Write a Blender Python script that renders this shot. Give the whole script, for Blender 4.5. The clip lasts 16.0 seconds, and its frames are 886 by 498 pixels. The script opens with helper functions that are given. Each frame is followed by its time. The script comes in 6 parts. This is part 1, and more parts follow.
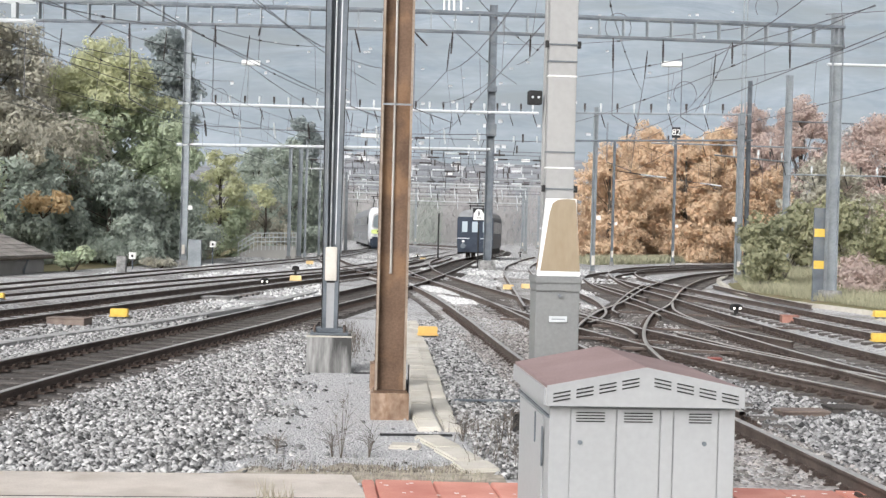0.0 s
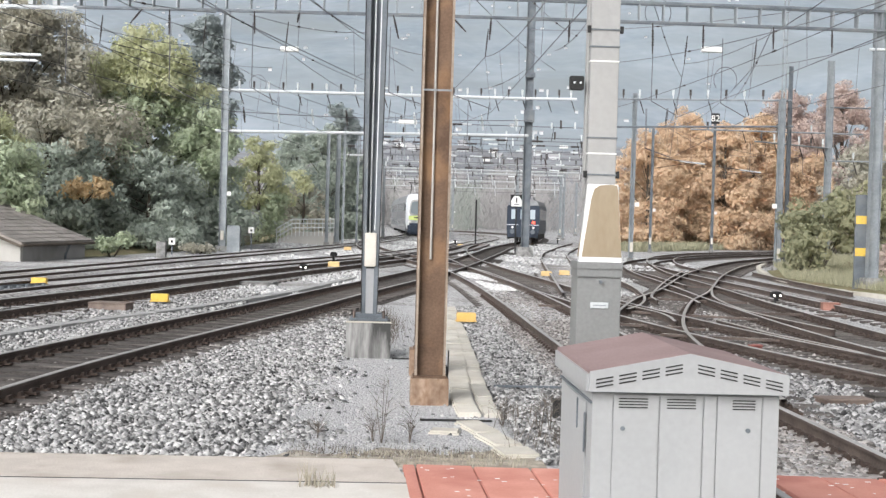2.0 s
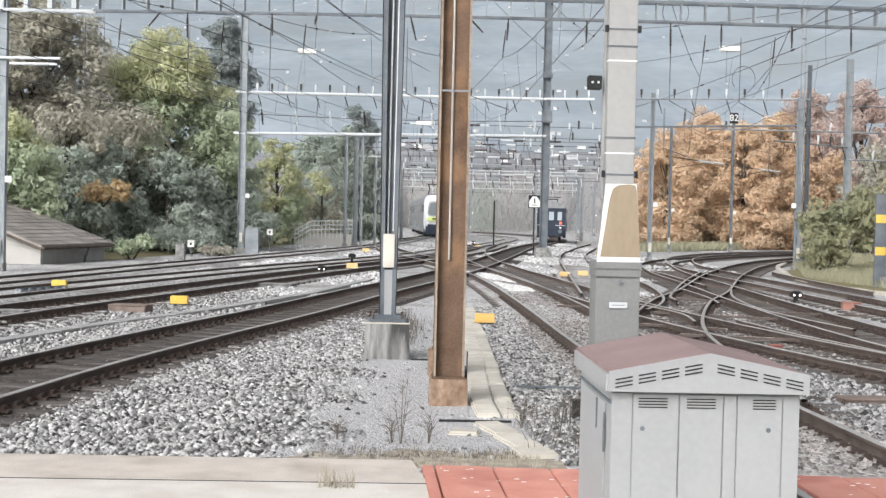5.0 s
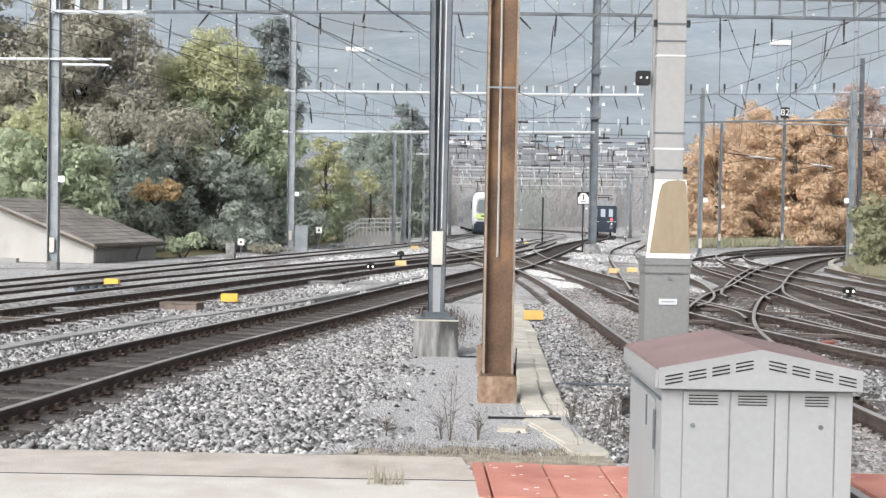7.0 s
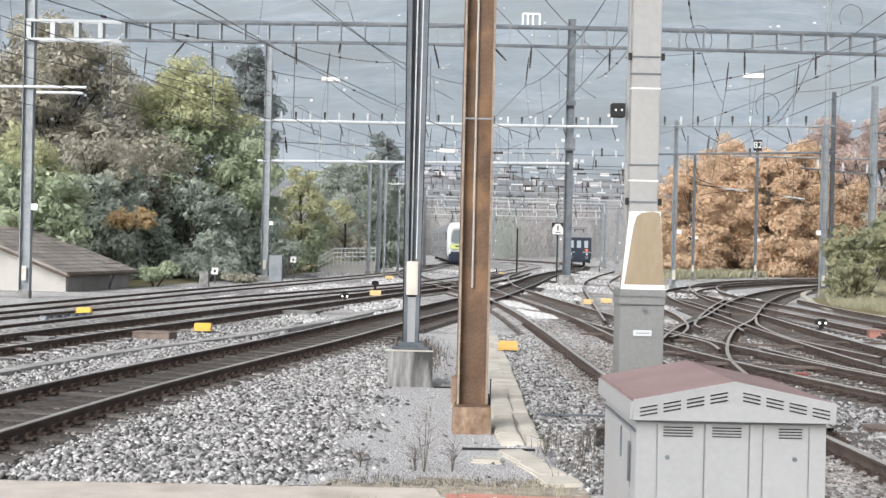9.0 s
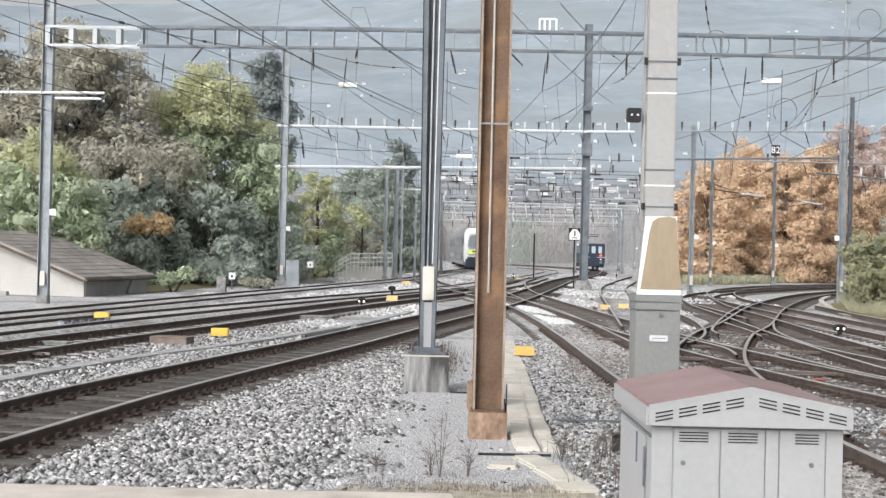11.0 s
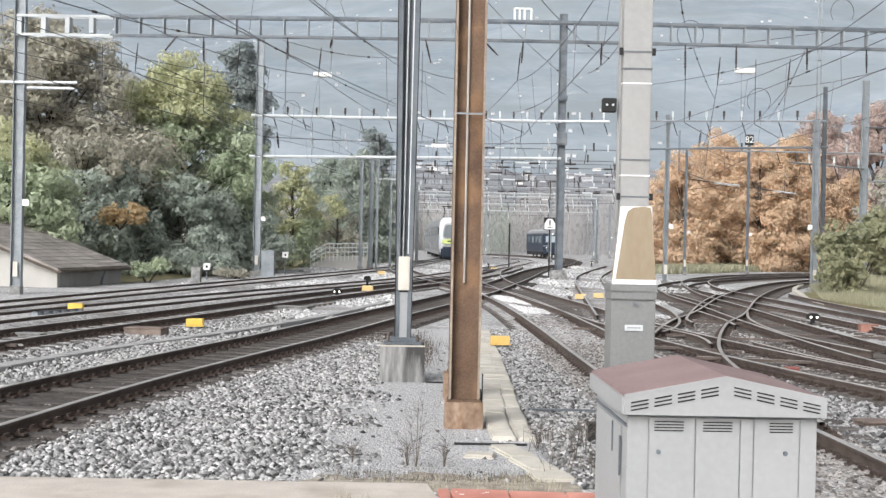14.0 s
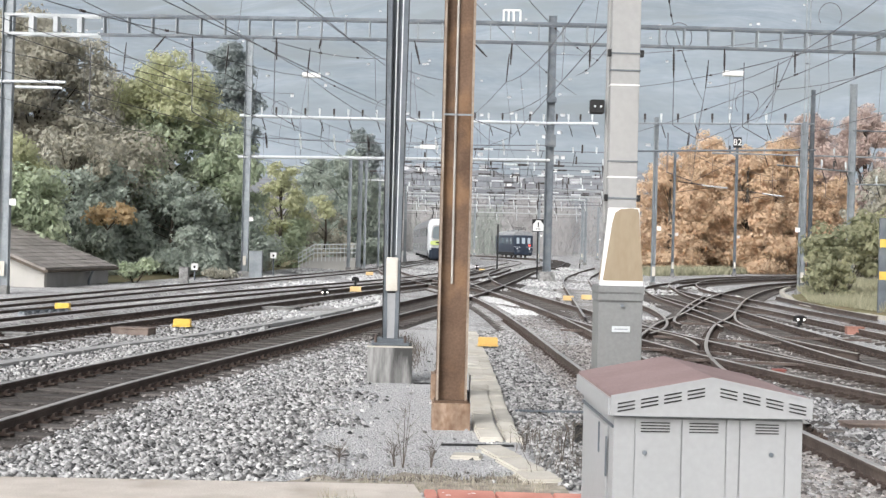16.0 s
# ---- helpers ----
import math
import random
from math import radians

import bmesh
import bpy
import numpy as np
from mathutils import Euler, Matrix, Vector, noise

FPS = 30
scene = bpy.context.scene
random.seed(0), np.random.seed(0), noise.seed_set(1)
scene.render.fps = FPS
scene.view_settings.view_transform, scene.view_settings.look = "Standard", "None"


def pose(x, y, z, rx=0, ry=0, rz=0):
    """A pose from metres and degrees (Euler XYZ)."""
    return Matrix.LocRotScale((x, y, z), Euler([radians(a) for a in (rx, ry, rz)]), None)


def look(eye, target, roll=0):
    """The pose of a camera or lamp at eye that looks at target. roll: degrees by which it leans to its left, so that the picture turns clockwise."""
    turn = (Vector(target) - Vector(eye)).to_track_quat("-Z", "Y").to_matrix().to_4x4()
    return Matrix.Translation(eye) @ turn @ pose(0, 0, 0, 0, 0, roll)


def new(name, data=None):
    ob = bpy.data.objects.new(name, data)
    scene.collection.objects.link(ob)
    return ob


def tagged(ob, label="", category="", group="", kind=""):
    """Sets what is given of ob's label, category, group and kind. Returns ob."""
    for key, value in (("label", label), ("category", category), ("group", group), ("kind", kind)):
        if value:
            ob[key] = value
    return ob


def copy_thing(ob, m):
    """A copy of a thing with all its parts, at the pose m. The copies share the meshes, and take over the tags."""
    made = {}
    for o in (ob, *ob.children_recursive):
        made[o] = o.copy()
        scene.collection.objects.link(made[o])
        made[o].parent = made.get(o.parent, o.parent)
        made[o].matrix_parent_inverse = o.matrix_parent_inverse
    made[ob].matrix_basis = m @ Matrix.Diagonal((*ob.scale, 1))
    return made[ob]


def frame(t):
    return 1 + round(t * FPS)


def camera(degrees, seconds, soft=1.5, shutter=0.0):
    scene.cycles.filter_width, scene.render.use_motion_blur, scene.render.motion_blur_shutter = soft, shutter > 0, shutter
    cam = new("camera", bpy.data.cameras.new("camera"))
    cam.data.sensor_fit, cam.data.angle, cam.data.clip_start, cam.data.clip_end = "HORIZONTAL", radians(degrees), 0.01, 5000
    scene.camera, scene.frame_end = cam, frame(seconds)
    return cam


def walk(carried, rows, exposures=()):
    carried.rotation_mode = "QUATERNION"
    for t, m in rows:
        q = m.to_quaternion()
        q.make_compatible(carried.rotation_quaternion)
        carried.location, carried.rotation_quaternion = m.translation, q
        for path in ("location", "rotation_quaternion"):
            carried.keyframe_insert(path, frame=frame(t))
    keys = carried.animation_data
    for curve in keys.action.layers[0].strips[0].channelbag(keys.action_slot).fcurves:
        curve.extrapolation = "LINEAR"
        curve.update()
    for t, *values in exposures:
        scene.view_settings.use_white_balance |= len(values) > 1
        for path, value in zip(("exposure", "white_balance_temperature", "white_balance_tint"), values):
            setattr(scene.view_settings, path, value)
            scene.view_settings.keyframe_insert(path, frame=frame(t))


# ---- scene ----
cam = camera(38.5, 16.0, soft=1.4)
EYE = 2.1
# seconds, sideways, up, yaw, pitch, roll of a handheld camera
ROWS = [
    (0, 0.0328, 0.0147, -4.676, -0.741, -1.476),
    (0.5, 0.0303, 0.0096, -3.720, -1.342, -1.455),
    (1, 0.0236, 0.0081, -3.649, -1.879, -1.509),
    (1.5, 0.0184, 0.0166, -3.989, -1.298, -1.688),
    (2, -0.0018, 0.0071, -3.006, -1.396, -1.582),
    (2.5, -0.0016, 0.0097, -2.742, -1.098, -1.209),
    (3, -0.0034, 0.0041, -2.354, -1.531, -1.276),
    (3.5, -0.0011, 0.0022, -1.966, -1.712, -1.179),
    (4, -0.0047, 0.0022, -2.237, -1.772, -1.348),
    (4.2, -0.0047, 0.0022, -2.275, -1.517, -1.348),
    (6.3, 0.0, 0.0, -1.12, -1.33, -1.12),
    (6.5, -0.0042, -0.0018, -0.648, -1.613, -1.200),
    (7, -0.0000, -0.0000, 0.000, -1.530, -1.000),
    (7.5, -0.0021, -0.0019, 0.014, -1.452, -1.109),
    (8, 0.0016, 0.0019, -0.279, -0.558, -1.149),
    (8.5, -0.0070, 0.0040, -1.099, -0.482, -1.296),
    (8.7, -0.0070, 0.0040, -1.149, -0.292, -1.296),
    (10.8, 0.0046, 0.0005, -0.673, 0.083, -1.319),
    (11, 0.0046, 0.0005, -0.383, 0.073, -1.319),
    (11.5, -0.0018, 0.0028, -1.039, -0.198, -1.450),
    (12, -0.0069, 0.0020, -1.458, -0.174, -1.531),
    (12.5, -0.0059, 0.0047, -1.775, 0.138, -1.572),
    (13, -0.0046, 0.0035, -1.776, -0.398, -1.523),
    (13.5, 0.0014, 0.0074, -1.992, -0.440, -1.195),
    (14, 0.0002, 0.0049, -1.499, -0.367, -1.196),
    (14.5, 0.0002, 0.0033, -1.528, -0.348, -1.340),
    (15, -0.0015, 0.0064, -1.797, 0.084, -1.442),
    (15.5, 0.0090, 0.0048, -2.606, -0.133, -1.437),
    (16, 0.0069, 0.0003, -2.021, -0.296, -1.414),
]
walk(cam, [(t, pose(x, 0, EYE + z, 90 + pitch, roll, yaw)) for t, x, z, yaw, pitch, roll in ROWS])

# ---- light: an overcast autumn day ----
world = bpy.data.worlds.new("overcast_sky")
scene.world = world
world.use_nodes = True
wn = world.node_tree.nodes
sky = wn.new("ShaderNodeTexSky")
sky.sky_type = "NISHITA"
sky.sun_disc = False
sky.sun_elevation = radians(33)
sky.sun_rotation = radians(216)
sky.air_density, sky.dust_density, sky.ozone_density = 1.0, 6.0, 1.0
soft_sky = wn.new("ShaderNodeHueSaturation")
soft_sky.inputs["Saturation"].default_value = 0.2
world.node_tree.links.new(sky.outputs[0], soft_sky.inputs["Color"])
world.node_tree.links.new(soft_sky.outputs[0], wn["Background"].inputs["Color"])
wn["Background"].inputs["Strength"].default_value = 0.15
sun = new("sun", bpy.data.lights.new("sun", "SUN"))
sun.data.energy, sun.data.angle, sun.data.color = 1.5, radians(40), (0.94, 0.965, 1.05)
sun.matrix_world = look((-40, -55, 45), (0, 0, 0))
scene.view_settings.exposure = 0.42


# ---- materials ----
def material(name, a, b, scale=3.0, rough=0.7, metal=0.0, bump=0.0, fine=40.0, stain=None, vary=0.0, island=False, spec=0.3, stretch=1.0, reach=(0.5, 0.72)):
    m = bpy.data.materials.new(name)
    m.use_nodes = True
    n, l = m.node_tree.nodes, m.node_tree.links
    p = n["Principled BSDF"]
    p.inputs["Roughness"].default_value, p.inputs["Metallic"].default_value = rough, metal
    p.inputs["Specular IOR Level"].default_value = spec
    co = n.new("ShaderNodeTexCoord")
    mp = n.new("ShaderNodeMapping")
    mp.inputs["Scale"].default_value = (1, 1, stretch)
    l.new(co.outputs["Object"], mp.inputs["Vector"])

    def grain(s, detail=5.0):
        t = n.new("ShaderNodeTexNoise")
        t.inputs["Scale"].default_value, t.inputs["Detail"].default_value = s, detail
        l.new(mp.outputs["Vector"], t.inputs["Vector"])
        return t

    def ramp(src, lo, hi):
        r = n.new("ShaderNodeMapRange")
        r.inputs["From Min"].default_value, r.inputs["From Max"].default_value = lo, hi
        l.new(src, r.inputs["Value"])
        return r.outputs[0]

    def mix(fac, x, y):
        k = n.new("ShaderNodeMix")
        k.data_type = "RGBA"
        l.new(fac, k.inputs[0])
        for sock, v in ((k.inputs[6], x), (k.inputs[7], y)):
            if isinstance(v, tuple):
                sock.default_value = (*v, 1)
            else:
                l.new(v, sock)
        return k.outputs[2]

    broad, small = grain(scale), grain(fine)
    if island:
        geo = n.new("ShaderNodeNewGeometry")
        col = mix(geo.outputs["Random Per Island"], a, b)
    else:
        add = n.new("ShaderNodeMath")
        add.operation = "MULTIPLY_ADD"
        l.new(small.outputs["Fac"], add.inputs[0])
        add.inputs[1].default_value = 0.5
        l.new(broad.outputs["Fac"], add.inputs[2])
        col = mix(ramp(add.outputs[0], 0.55, 0.95), a, b)
    if stain:
        st = grain(scale * 0.6, 8.0)
        col = mix(ramp(st.outputs["Fac"], *reach), col, stain)
    if vary:
        info = n.new("ShaderNodeObjectInfo")
        hs = n.new("ShaderNodeHueSaturation")
        l.new(ramp_out(n, l, info.outputs["Random"], 1 - vary, 1 + vary), hs.inputs["Value"])
        l.new(col, hs.inputs["Color"])
        col = hs.outputs[0]
    l.new(col, p.inputs["Base Color"])
    if bump:
        bm_ = n.new("ShaderNodeBump")
        bm_.inputs["Strength"].default_value, bm_.inputs["Distance"].default_value = bump, 0.02
        l.new(small.outputs["Fac"], bm_.inputs["Height"])
        l.new(bm_.outputs[0], p.inputs["Normal"])
    return m


def ramp_out(n, l, src, lo, hi):
    r = n.new("ShaderNodeMapRange")
    r.inputs["To Min"].default_value, r.inputs["To Max"].default_value = lo, hi
    l.new(src, r.inputs["Value"])
    return r.outputs[0]


def stony(name, dark, light, cell, rust=None):
    """Loose stones: cells of differing grey with relief."""
    m = bpy.data.materials.new(name)
    m.use_nodes = True
    n, l = m.node_tree.nodes, m.node_tree.links
    p = n["Principled BSDF"]
    p.inputs["Roughness"].default_value = 0.9
    p.inputs["Specular IOR Level"].default_value = 0.2
    co = n.new("ShaderNodeTexCoord")
    v = n.new("ShaderNodeTexVoronoi")
    v.inputs["Scale"].default_value = 1.0 / cell
    big = n.new("ShaderNodeTexNoise")
    big.inputs["Scale"].default_value, big.inputs["Detail"].default_value = 0.35, 6.0
    l.new(co.outputs["Object"], v.inputs["Vector"])
    l.new(co.outputs["Object"], big.inputs["Vector"])
    sep = n.new("ShaderNodeSeparateColor")
    l.new(v.outputs["Color"], sep.inputs[0])
    k = n.new("ShaderNodeMix")
    k.data_type = "RGBA"
    l.new(sep.outputs[0], k.inputs[0])
    k.inputs[6].default_value, k.inputs[7].default_value = (*dark, 1), (*light, 1)
    out = k.outputs[2]
    if rust:
        r = n.new("ShaderNodeMapRange")
        r.inputs["From Min"].default_value, r.inputs["From Max"].default_value = 0.5, 0.8
        l.new(big.outputs["Fac"], r.inputs["Value"])
        k2 = n.new("ShaderNodeMix")
        k2.data_type = "RGBA"
        l.new(r.outputs[0], k2.inputs[0])
        l.new(out, k2.inputs[6])
        k2.inputs[7].default_value = (*rust, 1)
        out = k2.outputs[2]
    l.new(out, p.inputs["Base Color"])
    b = n.new("ShaderNodeBump")
    b.inputs["Strength"].default_value, b.inputs["Distance"].default_value = 0.9, 0.03
    b.invert = True
    l.new(v.outputs["Distance"], b.inputs["Height"])
    l.new(b.outputs[0], p.inputs["Normal"])
    return m


def glassy(name, tint, rough=0.08):
    m = bpy.data.materials.new(name)
    m.use_nodes = True
    p = m.node_tree.nodes["Principled BSDF"]
    p.inputs["Base Color"].default_value, p.inputs["Roughness"].default_value = (*tint, 1), rough
    p.inputs["Specular IOR Level"].default_value = 0.7
    return m


def glow(name, col, power):
    m = glassy(name, col, 0.4)
    p = m.node_tree.nodes["Principled BSDF"]
    p.inputs["Emission Color"].default_value, p.inputs["Emission Strength"].default_value = (*col, 1), power
    return m


M_BALLAST = stony("ballast", (0.2, 0.198, 0.195), (0.56, 0.56, 0.555), 0.06, (0.17, 0.15, 0.135))
M_STONE = material("ballast_stone", (0.03, 0.03, 0.03), (0.52, 0.515, 0.505), island=True, rough=0.9)
M_GREYSTONE = material("dull_grey_stone", (0.03, 0.03, 0.03), (0.44, 0.435, 0.43), island=True, rough=0.9)
M_BROWNSTONE = material("rust_dusted_stone", (0.06, 0.054, 0.05), (0.4, 0.375, 0.355), island=True, rough=0.9)
M_PALESTONE = material("pale_stone_chippings", (0.25, 0.25, 0.25), (0.66, 0.66, 0.65), island=True, rough=0.9)
M_WHITESTONE = material("fresh_white_chippings", (0.42, 0.42, 0.415), (0.74, 0.74, 0.73), island=True, rough=0.9)
M_PEBBLE = material("path_pebble", (0.2, 0.2, 0.2), (0.48, 0.48, 0.475), island=True, rough=0.9)
M_TRACKBED = stony("track_bed", (0.075, 0.066, 0.058), (0.2, 0.18, 0.165), 0.06)
M_PALEBED = stony("worn_track_bed", (0.19, 0.185, 0.18), (0.54, 0.53, 0.52), 0.06, (0.16, 0.135, 0.115))
M_GRAVEL = stony("fine_gravel", (0.35, 0.35, 0.35), (0.53, 0.53, 0.53), 0.025)
M_CONCRETE = material("platform_concrete", (0.43, 0.39, 0.345), (0.53, 0.485, 0.435), 3, 0.85, bump=0.35, fine=45, stain=(0.36, 0.315, 0.27))
M_KERB = material("pale_stone", (0.43, 0.405, 0.35), (0.55, 0.525, 0.47), 2, 0.9, bump=0.3, fine=50, stain=(0.36, 0.33, 0.27), vary=0.08)
M_RED = material("red_panel", (0.47, 0.2, 0.155), (0.58, 0.28, 0.225), 2, 0.8, bump=0.2, fine=60, stain=(0.38, 0.14, 0.11), vary=0.1)
M_FOUND = material("foundation_concrete", (0.13, 0.13, 0.126), (0.36, 0.355, 0.345), 4, 0.9, bump=0.3, fine=22, stain=(0.1, 0.1, 0.098))
M_FOUNDRUST = material("rust_stained_concrete", (0.2, 0.125, 0.08), (0.38, 0.285, 0.215), 7, 0.9, bump=0.3, fine=30, stain=(0.1, 0.055, 0.03), stretch=0.6, reach=(0.45, 0.7))
M_PLINTH = material("streaked_plinth_concrete", (0.17, 0.17, 0.165), (0.36, 0.355, 0.345), 6, 0.9, bump=0.3, fine=30, stain=(0.055, 0.055, 0.053), stretch=0.18, reach=(0.46, 0.58))
M_RUSTLIT = material("lit_rust_edge", (0.19, 0.145, 0.11), (0.32, 0.265, 0.215), 5, 0.8, fine=30)
M_RUST = material("rusty_steel", (0.09, 0.056, 0.037), (0.165, 0.108, 0.073), 2.2, 0.85, bump=0.25, fine=45, stain=(0.32, 0.19, 0.1))
M_RAILSIDE = material("rail_rust", (0.075, 0.06, 0.053), (0.14, 0.11, 0.095), 3, 0.75, 0.2, bump=0.2)
M_PALECONCRETE = material("pale_platform_concrete", (0.5, 0.475, 0.435), (0.6, 0.575, 0.535), 3, 0.85, bump=0.3, fine=40, stain=(0.48, 0.44, 0.39))
M_STRAW = material("straw_covered_earth", (0.24, 0.215, 0.175), (0.42, 0.385, 0.32), 7, 0.95, bump=0.6, fine=50, stain=(0.16, 0.14, 0.12))
M_STRAWBLADE = material("dead_straw", (0.24, 0.215, 0.165), (0.4, 0.365, 0.29), island=True, rough=0.9)
M_CLIP = material("dark_clip_steel", (0.045, 0.034, 0.029), (0.09, 0.065, 0.052), 5, 0.75, 0.2)
M_PALEPIPE = material("pale_conduit", (0.33, 0.31, 0.28), (0.4, 0.38, 0.35), 4, 0.6, 0.1)
M_GREYPLASTER = material("grey_plaster", (0.27, 0.265, 0.255), (0.34, 0.335, 0.325), 0.9, 0.9, fine=25, stain=(0.22, 0.215, 0.2))
M_RAILTOP = material("rail_head", (0.36, 0.345, 0.33), (0.48, 0.465, 0.45), 3, 0.42, 0.5)
M_POLISHED = material("polished_rail", (0.36, 0.34, 0.31), (0.46, 0.44, 0.41), 3, 0.45, 0.5)
M_OILBED = stony("oily_ballast", (0.03, 0.026, 0.023), (0.095, 0.084, 0.076), 0.05)
M_SLEEPER = material("oily_sleeper", (0.05, 0.045, 0.041), (0.12, 0.108, 0.1), 3, 0.9, bump=0.3, vary=0.25)
M_DARKSTEEL = material("weathered_dark_steel", (0.1, 0.115, 0.13), (0.175, 0.195, 0.215), 2, 0.6, 0.3, stain=(0.2, 0.21, 0.21))
M_GALV = material("galvanised_steel", (0.2, 0.22, 0.235), (0.3, 0.325, 0.34), 2, 0.55, 0.3, fine=12)
M_PALEGALV = material("pale_galvanised_steel", (0.5, 0.53, 0.54), (0.62, 0.64, 0.65), 1, 0.6, 0.1)
M_MIDGALV = material("dull_galvanised_steel", (0.36, 0.38, 0.385), (0.47, 0.49, 0.495), 1, 0.6, 0.1)
M_MAST = material("grey_painted_mast", (0.265, 0.265, 0.26), (0.325, 0.325, 0.318), 1.2, 0.7, fine=20, stain=(0.33, 0.325, 0.31))
M_MASTBOX = material("grey_green_box", (0.155, 0.161, 0.159), (0.205, 0.212, 0.209), 1.5, 0.7, stain=(0.135, 0.14, 0.137))
M_COVER = material("ochre_weathered_cover", (0.245, 0.195, 0.13), (0.305, 0.25, 0.178), 2.5, 0.8, fine=25, stain=(0.27, 0.185, 0.1), stretch=0.4)
M_WHITE = material("white_paint", (0.68, 0.68, 0.66), (0.78, 0.78, 0.76), 2, 0.5)
M_CREAM = material("cream_panel", (0.5, 0.47, 0.41), (0.6, 0.57, 0.51), 3, 0.7)
M_CAB = material("light_grey_cabinet", (0.285, 0.291, 0.294), (0.33, 0.336, 0.339), 0.9, 0.5, fine=25, stain=(0.3, 0.303, 0.302))
M_CABROOF = material("maroon_roof", (0.2, 0.14, 0.135), (0.27, 0.195, 0.19), 1.8, 0.75, fine=60, stain=(0.29, 0.21, 0.2))
M_BLACK = material("black_gap", (0.015, 0.015, 0.015), (0.03, 0.03, 0.03), 5, 0.8)
M_YELLOW = material("yellow_plastic", (0.62, 0.42, 0.07), (0.7, 0.49, 0.12), 9, 0.5, fine=30, stain=(0.5, 0.33, 0.1), reach=(0.55, 0.8))
M_AMBER = material("amber_plastic", (0.58, 0.37, 0.11), (0.68, 0.46, 0.17), 4, 0.5)
M_ORANGEBOX = material("faded_orange_plastic", (0.6, 0.43, 0.2), (0.68, 0.52, 0.28), 4, 0.6)
M_REDPLASTIC = material("red_plastic", (0.24, 0.08, 0.065), (0.33, 0.12, 0.1), 4, 0.5)
M_REDBROWN = material("red_brown_paint", (0.26, 0.13, 0.1), (0.36, 0.19, 0.15), 4, 0.8, fine=30)
M_BROWNBOX = material("brown_rust_box", (0.13, 0.1, 0.085), (0.22, 0.175, 0.15), 4, 0.8)
M_WIRE = material("dark_wire", (0.1, 0.1, 0.11), (0.16, 0.16, 0.17), 2, 0.6, 0.3)
M_INSUL = material("brown_insulator", (0.03, 0.025, 0.024), (0.055, 0.046, 0.043), 4, 0.35)
M_GRASS = material("dry_grass", (0.2, 0.2, 0.13), (0.35, 0.335, 0.235), island=True, rough=0.9)
M_EARTH = material("grassy_earth", (0.13, 0.125, 0.065), (0.22, 0.2, 0.11), 1.0, 0.95, bump=0.4, stain=(0.2, 0.15, 0.09))
M_BARK = material("bark", (0.06, 0.05, 0.04), (0.12, 0.1, 0.08), 3, 0.95, bump=0.4)
M_TWIG = material("dry_stalk", (0.07, 0.06, 0.05), (0.14, 0.12, 0.1), 6, 0.9)
# Far wood: pale greyed tones, the haze before it put into the colour.
M_HAZETWIG = material("haze_grey_twigs", (0.3, 0.29, 0.285), (0.37, 0.36, 0.355), 0.05, 1.0, fine=0.4, spec=0.0)
M_HAZEGREEN = material("hazed_far_foliage", (0.25, 0.27, 0.25), (0.31, 0.33, 0.3), 0.05, 1.0, fine=0.4, spec=0.0)
# Far hill: the mist is put into its blue-grey base colour.
M_HAZEHILL = material("painted_haze_hillside", (0.2, 0.235, 0.266), (0.274, 0.309, 0.34), 0.008, 1.0, fine=0.05, stain=(0.215, 0.24, 0.255), spec=0.0, stretch=1.0, reach=(0.42, 0.66))
# Nearer rise: woods toned towards the hill, haze painted into the colour.
M_HAZERISE = material("haze_greyed_rise", (0.19, 0.2, 0.212), (0.275, 0.288, 0.305), 0.06, 1.0, fine=0.4, stain=(0.215, 0.215, 0.222), spec=0.0, stretch=1.5, reach=(0.45, 0.65))
# Town walls and roofs: low-contrast tones with the mist painted in.
M_HAZEHOUSE = material("far_house", (0.28, 0.29, 0.3), (0.62, 0.63, 0.64), island=True, rough=0.9)
M_HAZEROOF = material("hazed_far_roof", (0.22, 0.225, 0.235), (0.32, 0.32, 0.325), island=True, rough=0.9)
M_PLASTER = material("cream_plaster", (0.36, 0.35, 0.325), (0.44, 0.43, 0.4), 0.8, 0.9, fine=25, stain=(0.32, 0.3, 0.26))
M_SHINGLE = material("brown_grey_roof", (0.18, 0.165, 0.15), (0.29, 0.265, 0.245), 1.5, 0.9, bump=0.4, fine=20, vary=0.12)
M_TRAINBLUE = material("dark_blue_paint", (0.018, 0.026, 0.042), (0.032, 0.044, 0.065), 1.5, 0.45)
M_TRAINROOF = material("grey_train_roof", (0.2, 0.205, 0.21), (0.3, 0.305, 0.31), 2, 0.7)
M_TRAINWHITE = material("white_train_paint", (0.54, 0.56, 0.575), (0.62, 0.64, 0.65), 2, 0.35)
M_TRAINGREEN = material("lime_paint", (0.46, 0.55, 0.16), (0.52, 0.6, 0.22), 2, 0.4)
M_TRAINSIDE = material("silver_grey_side", (0.14, 0.145, 0.15), (0.19, 0.195, 0.2), 1.2, 0.4)
M_WINDOW = glassy("window_glass", (0.1, 0.13, 0.15))
M_SCREEN = glassy("windscreen_glass", (0.13, 0.155, 0.165), 0.15)
# Pale base colour stands in for sky reflected in the end windows.
M_PALEWINDOW = glassy("painted_sky_glass", (0.4, 0.46, 0.5), 0.15)
M_LAMPWHITE = glow("white_signal_lamp", (1.0, 0.95, 0.88), 1.6)
M_LAMPRED = glow("red_tail_lamp", (1.0, 0.08, 0.04), 2.0)


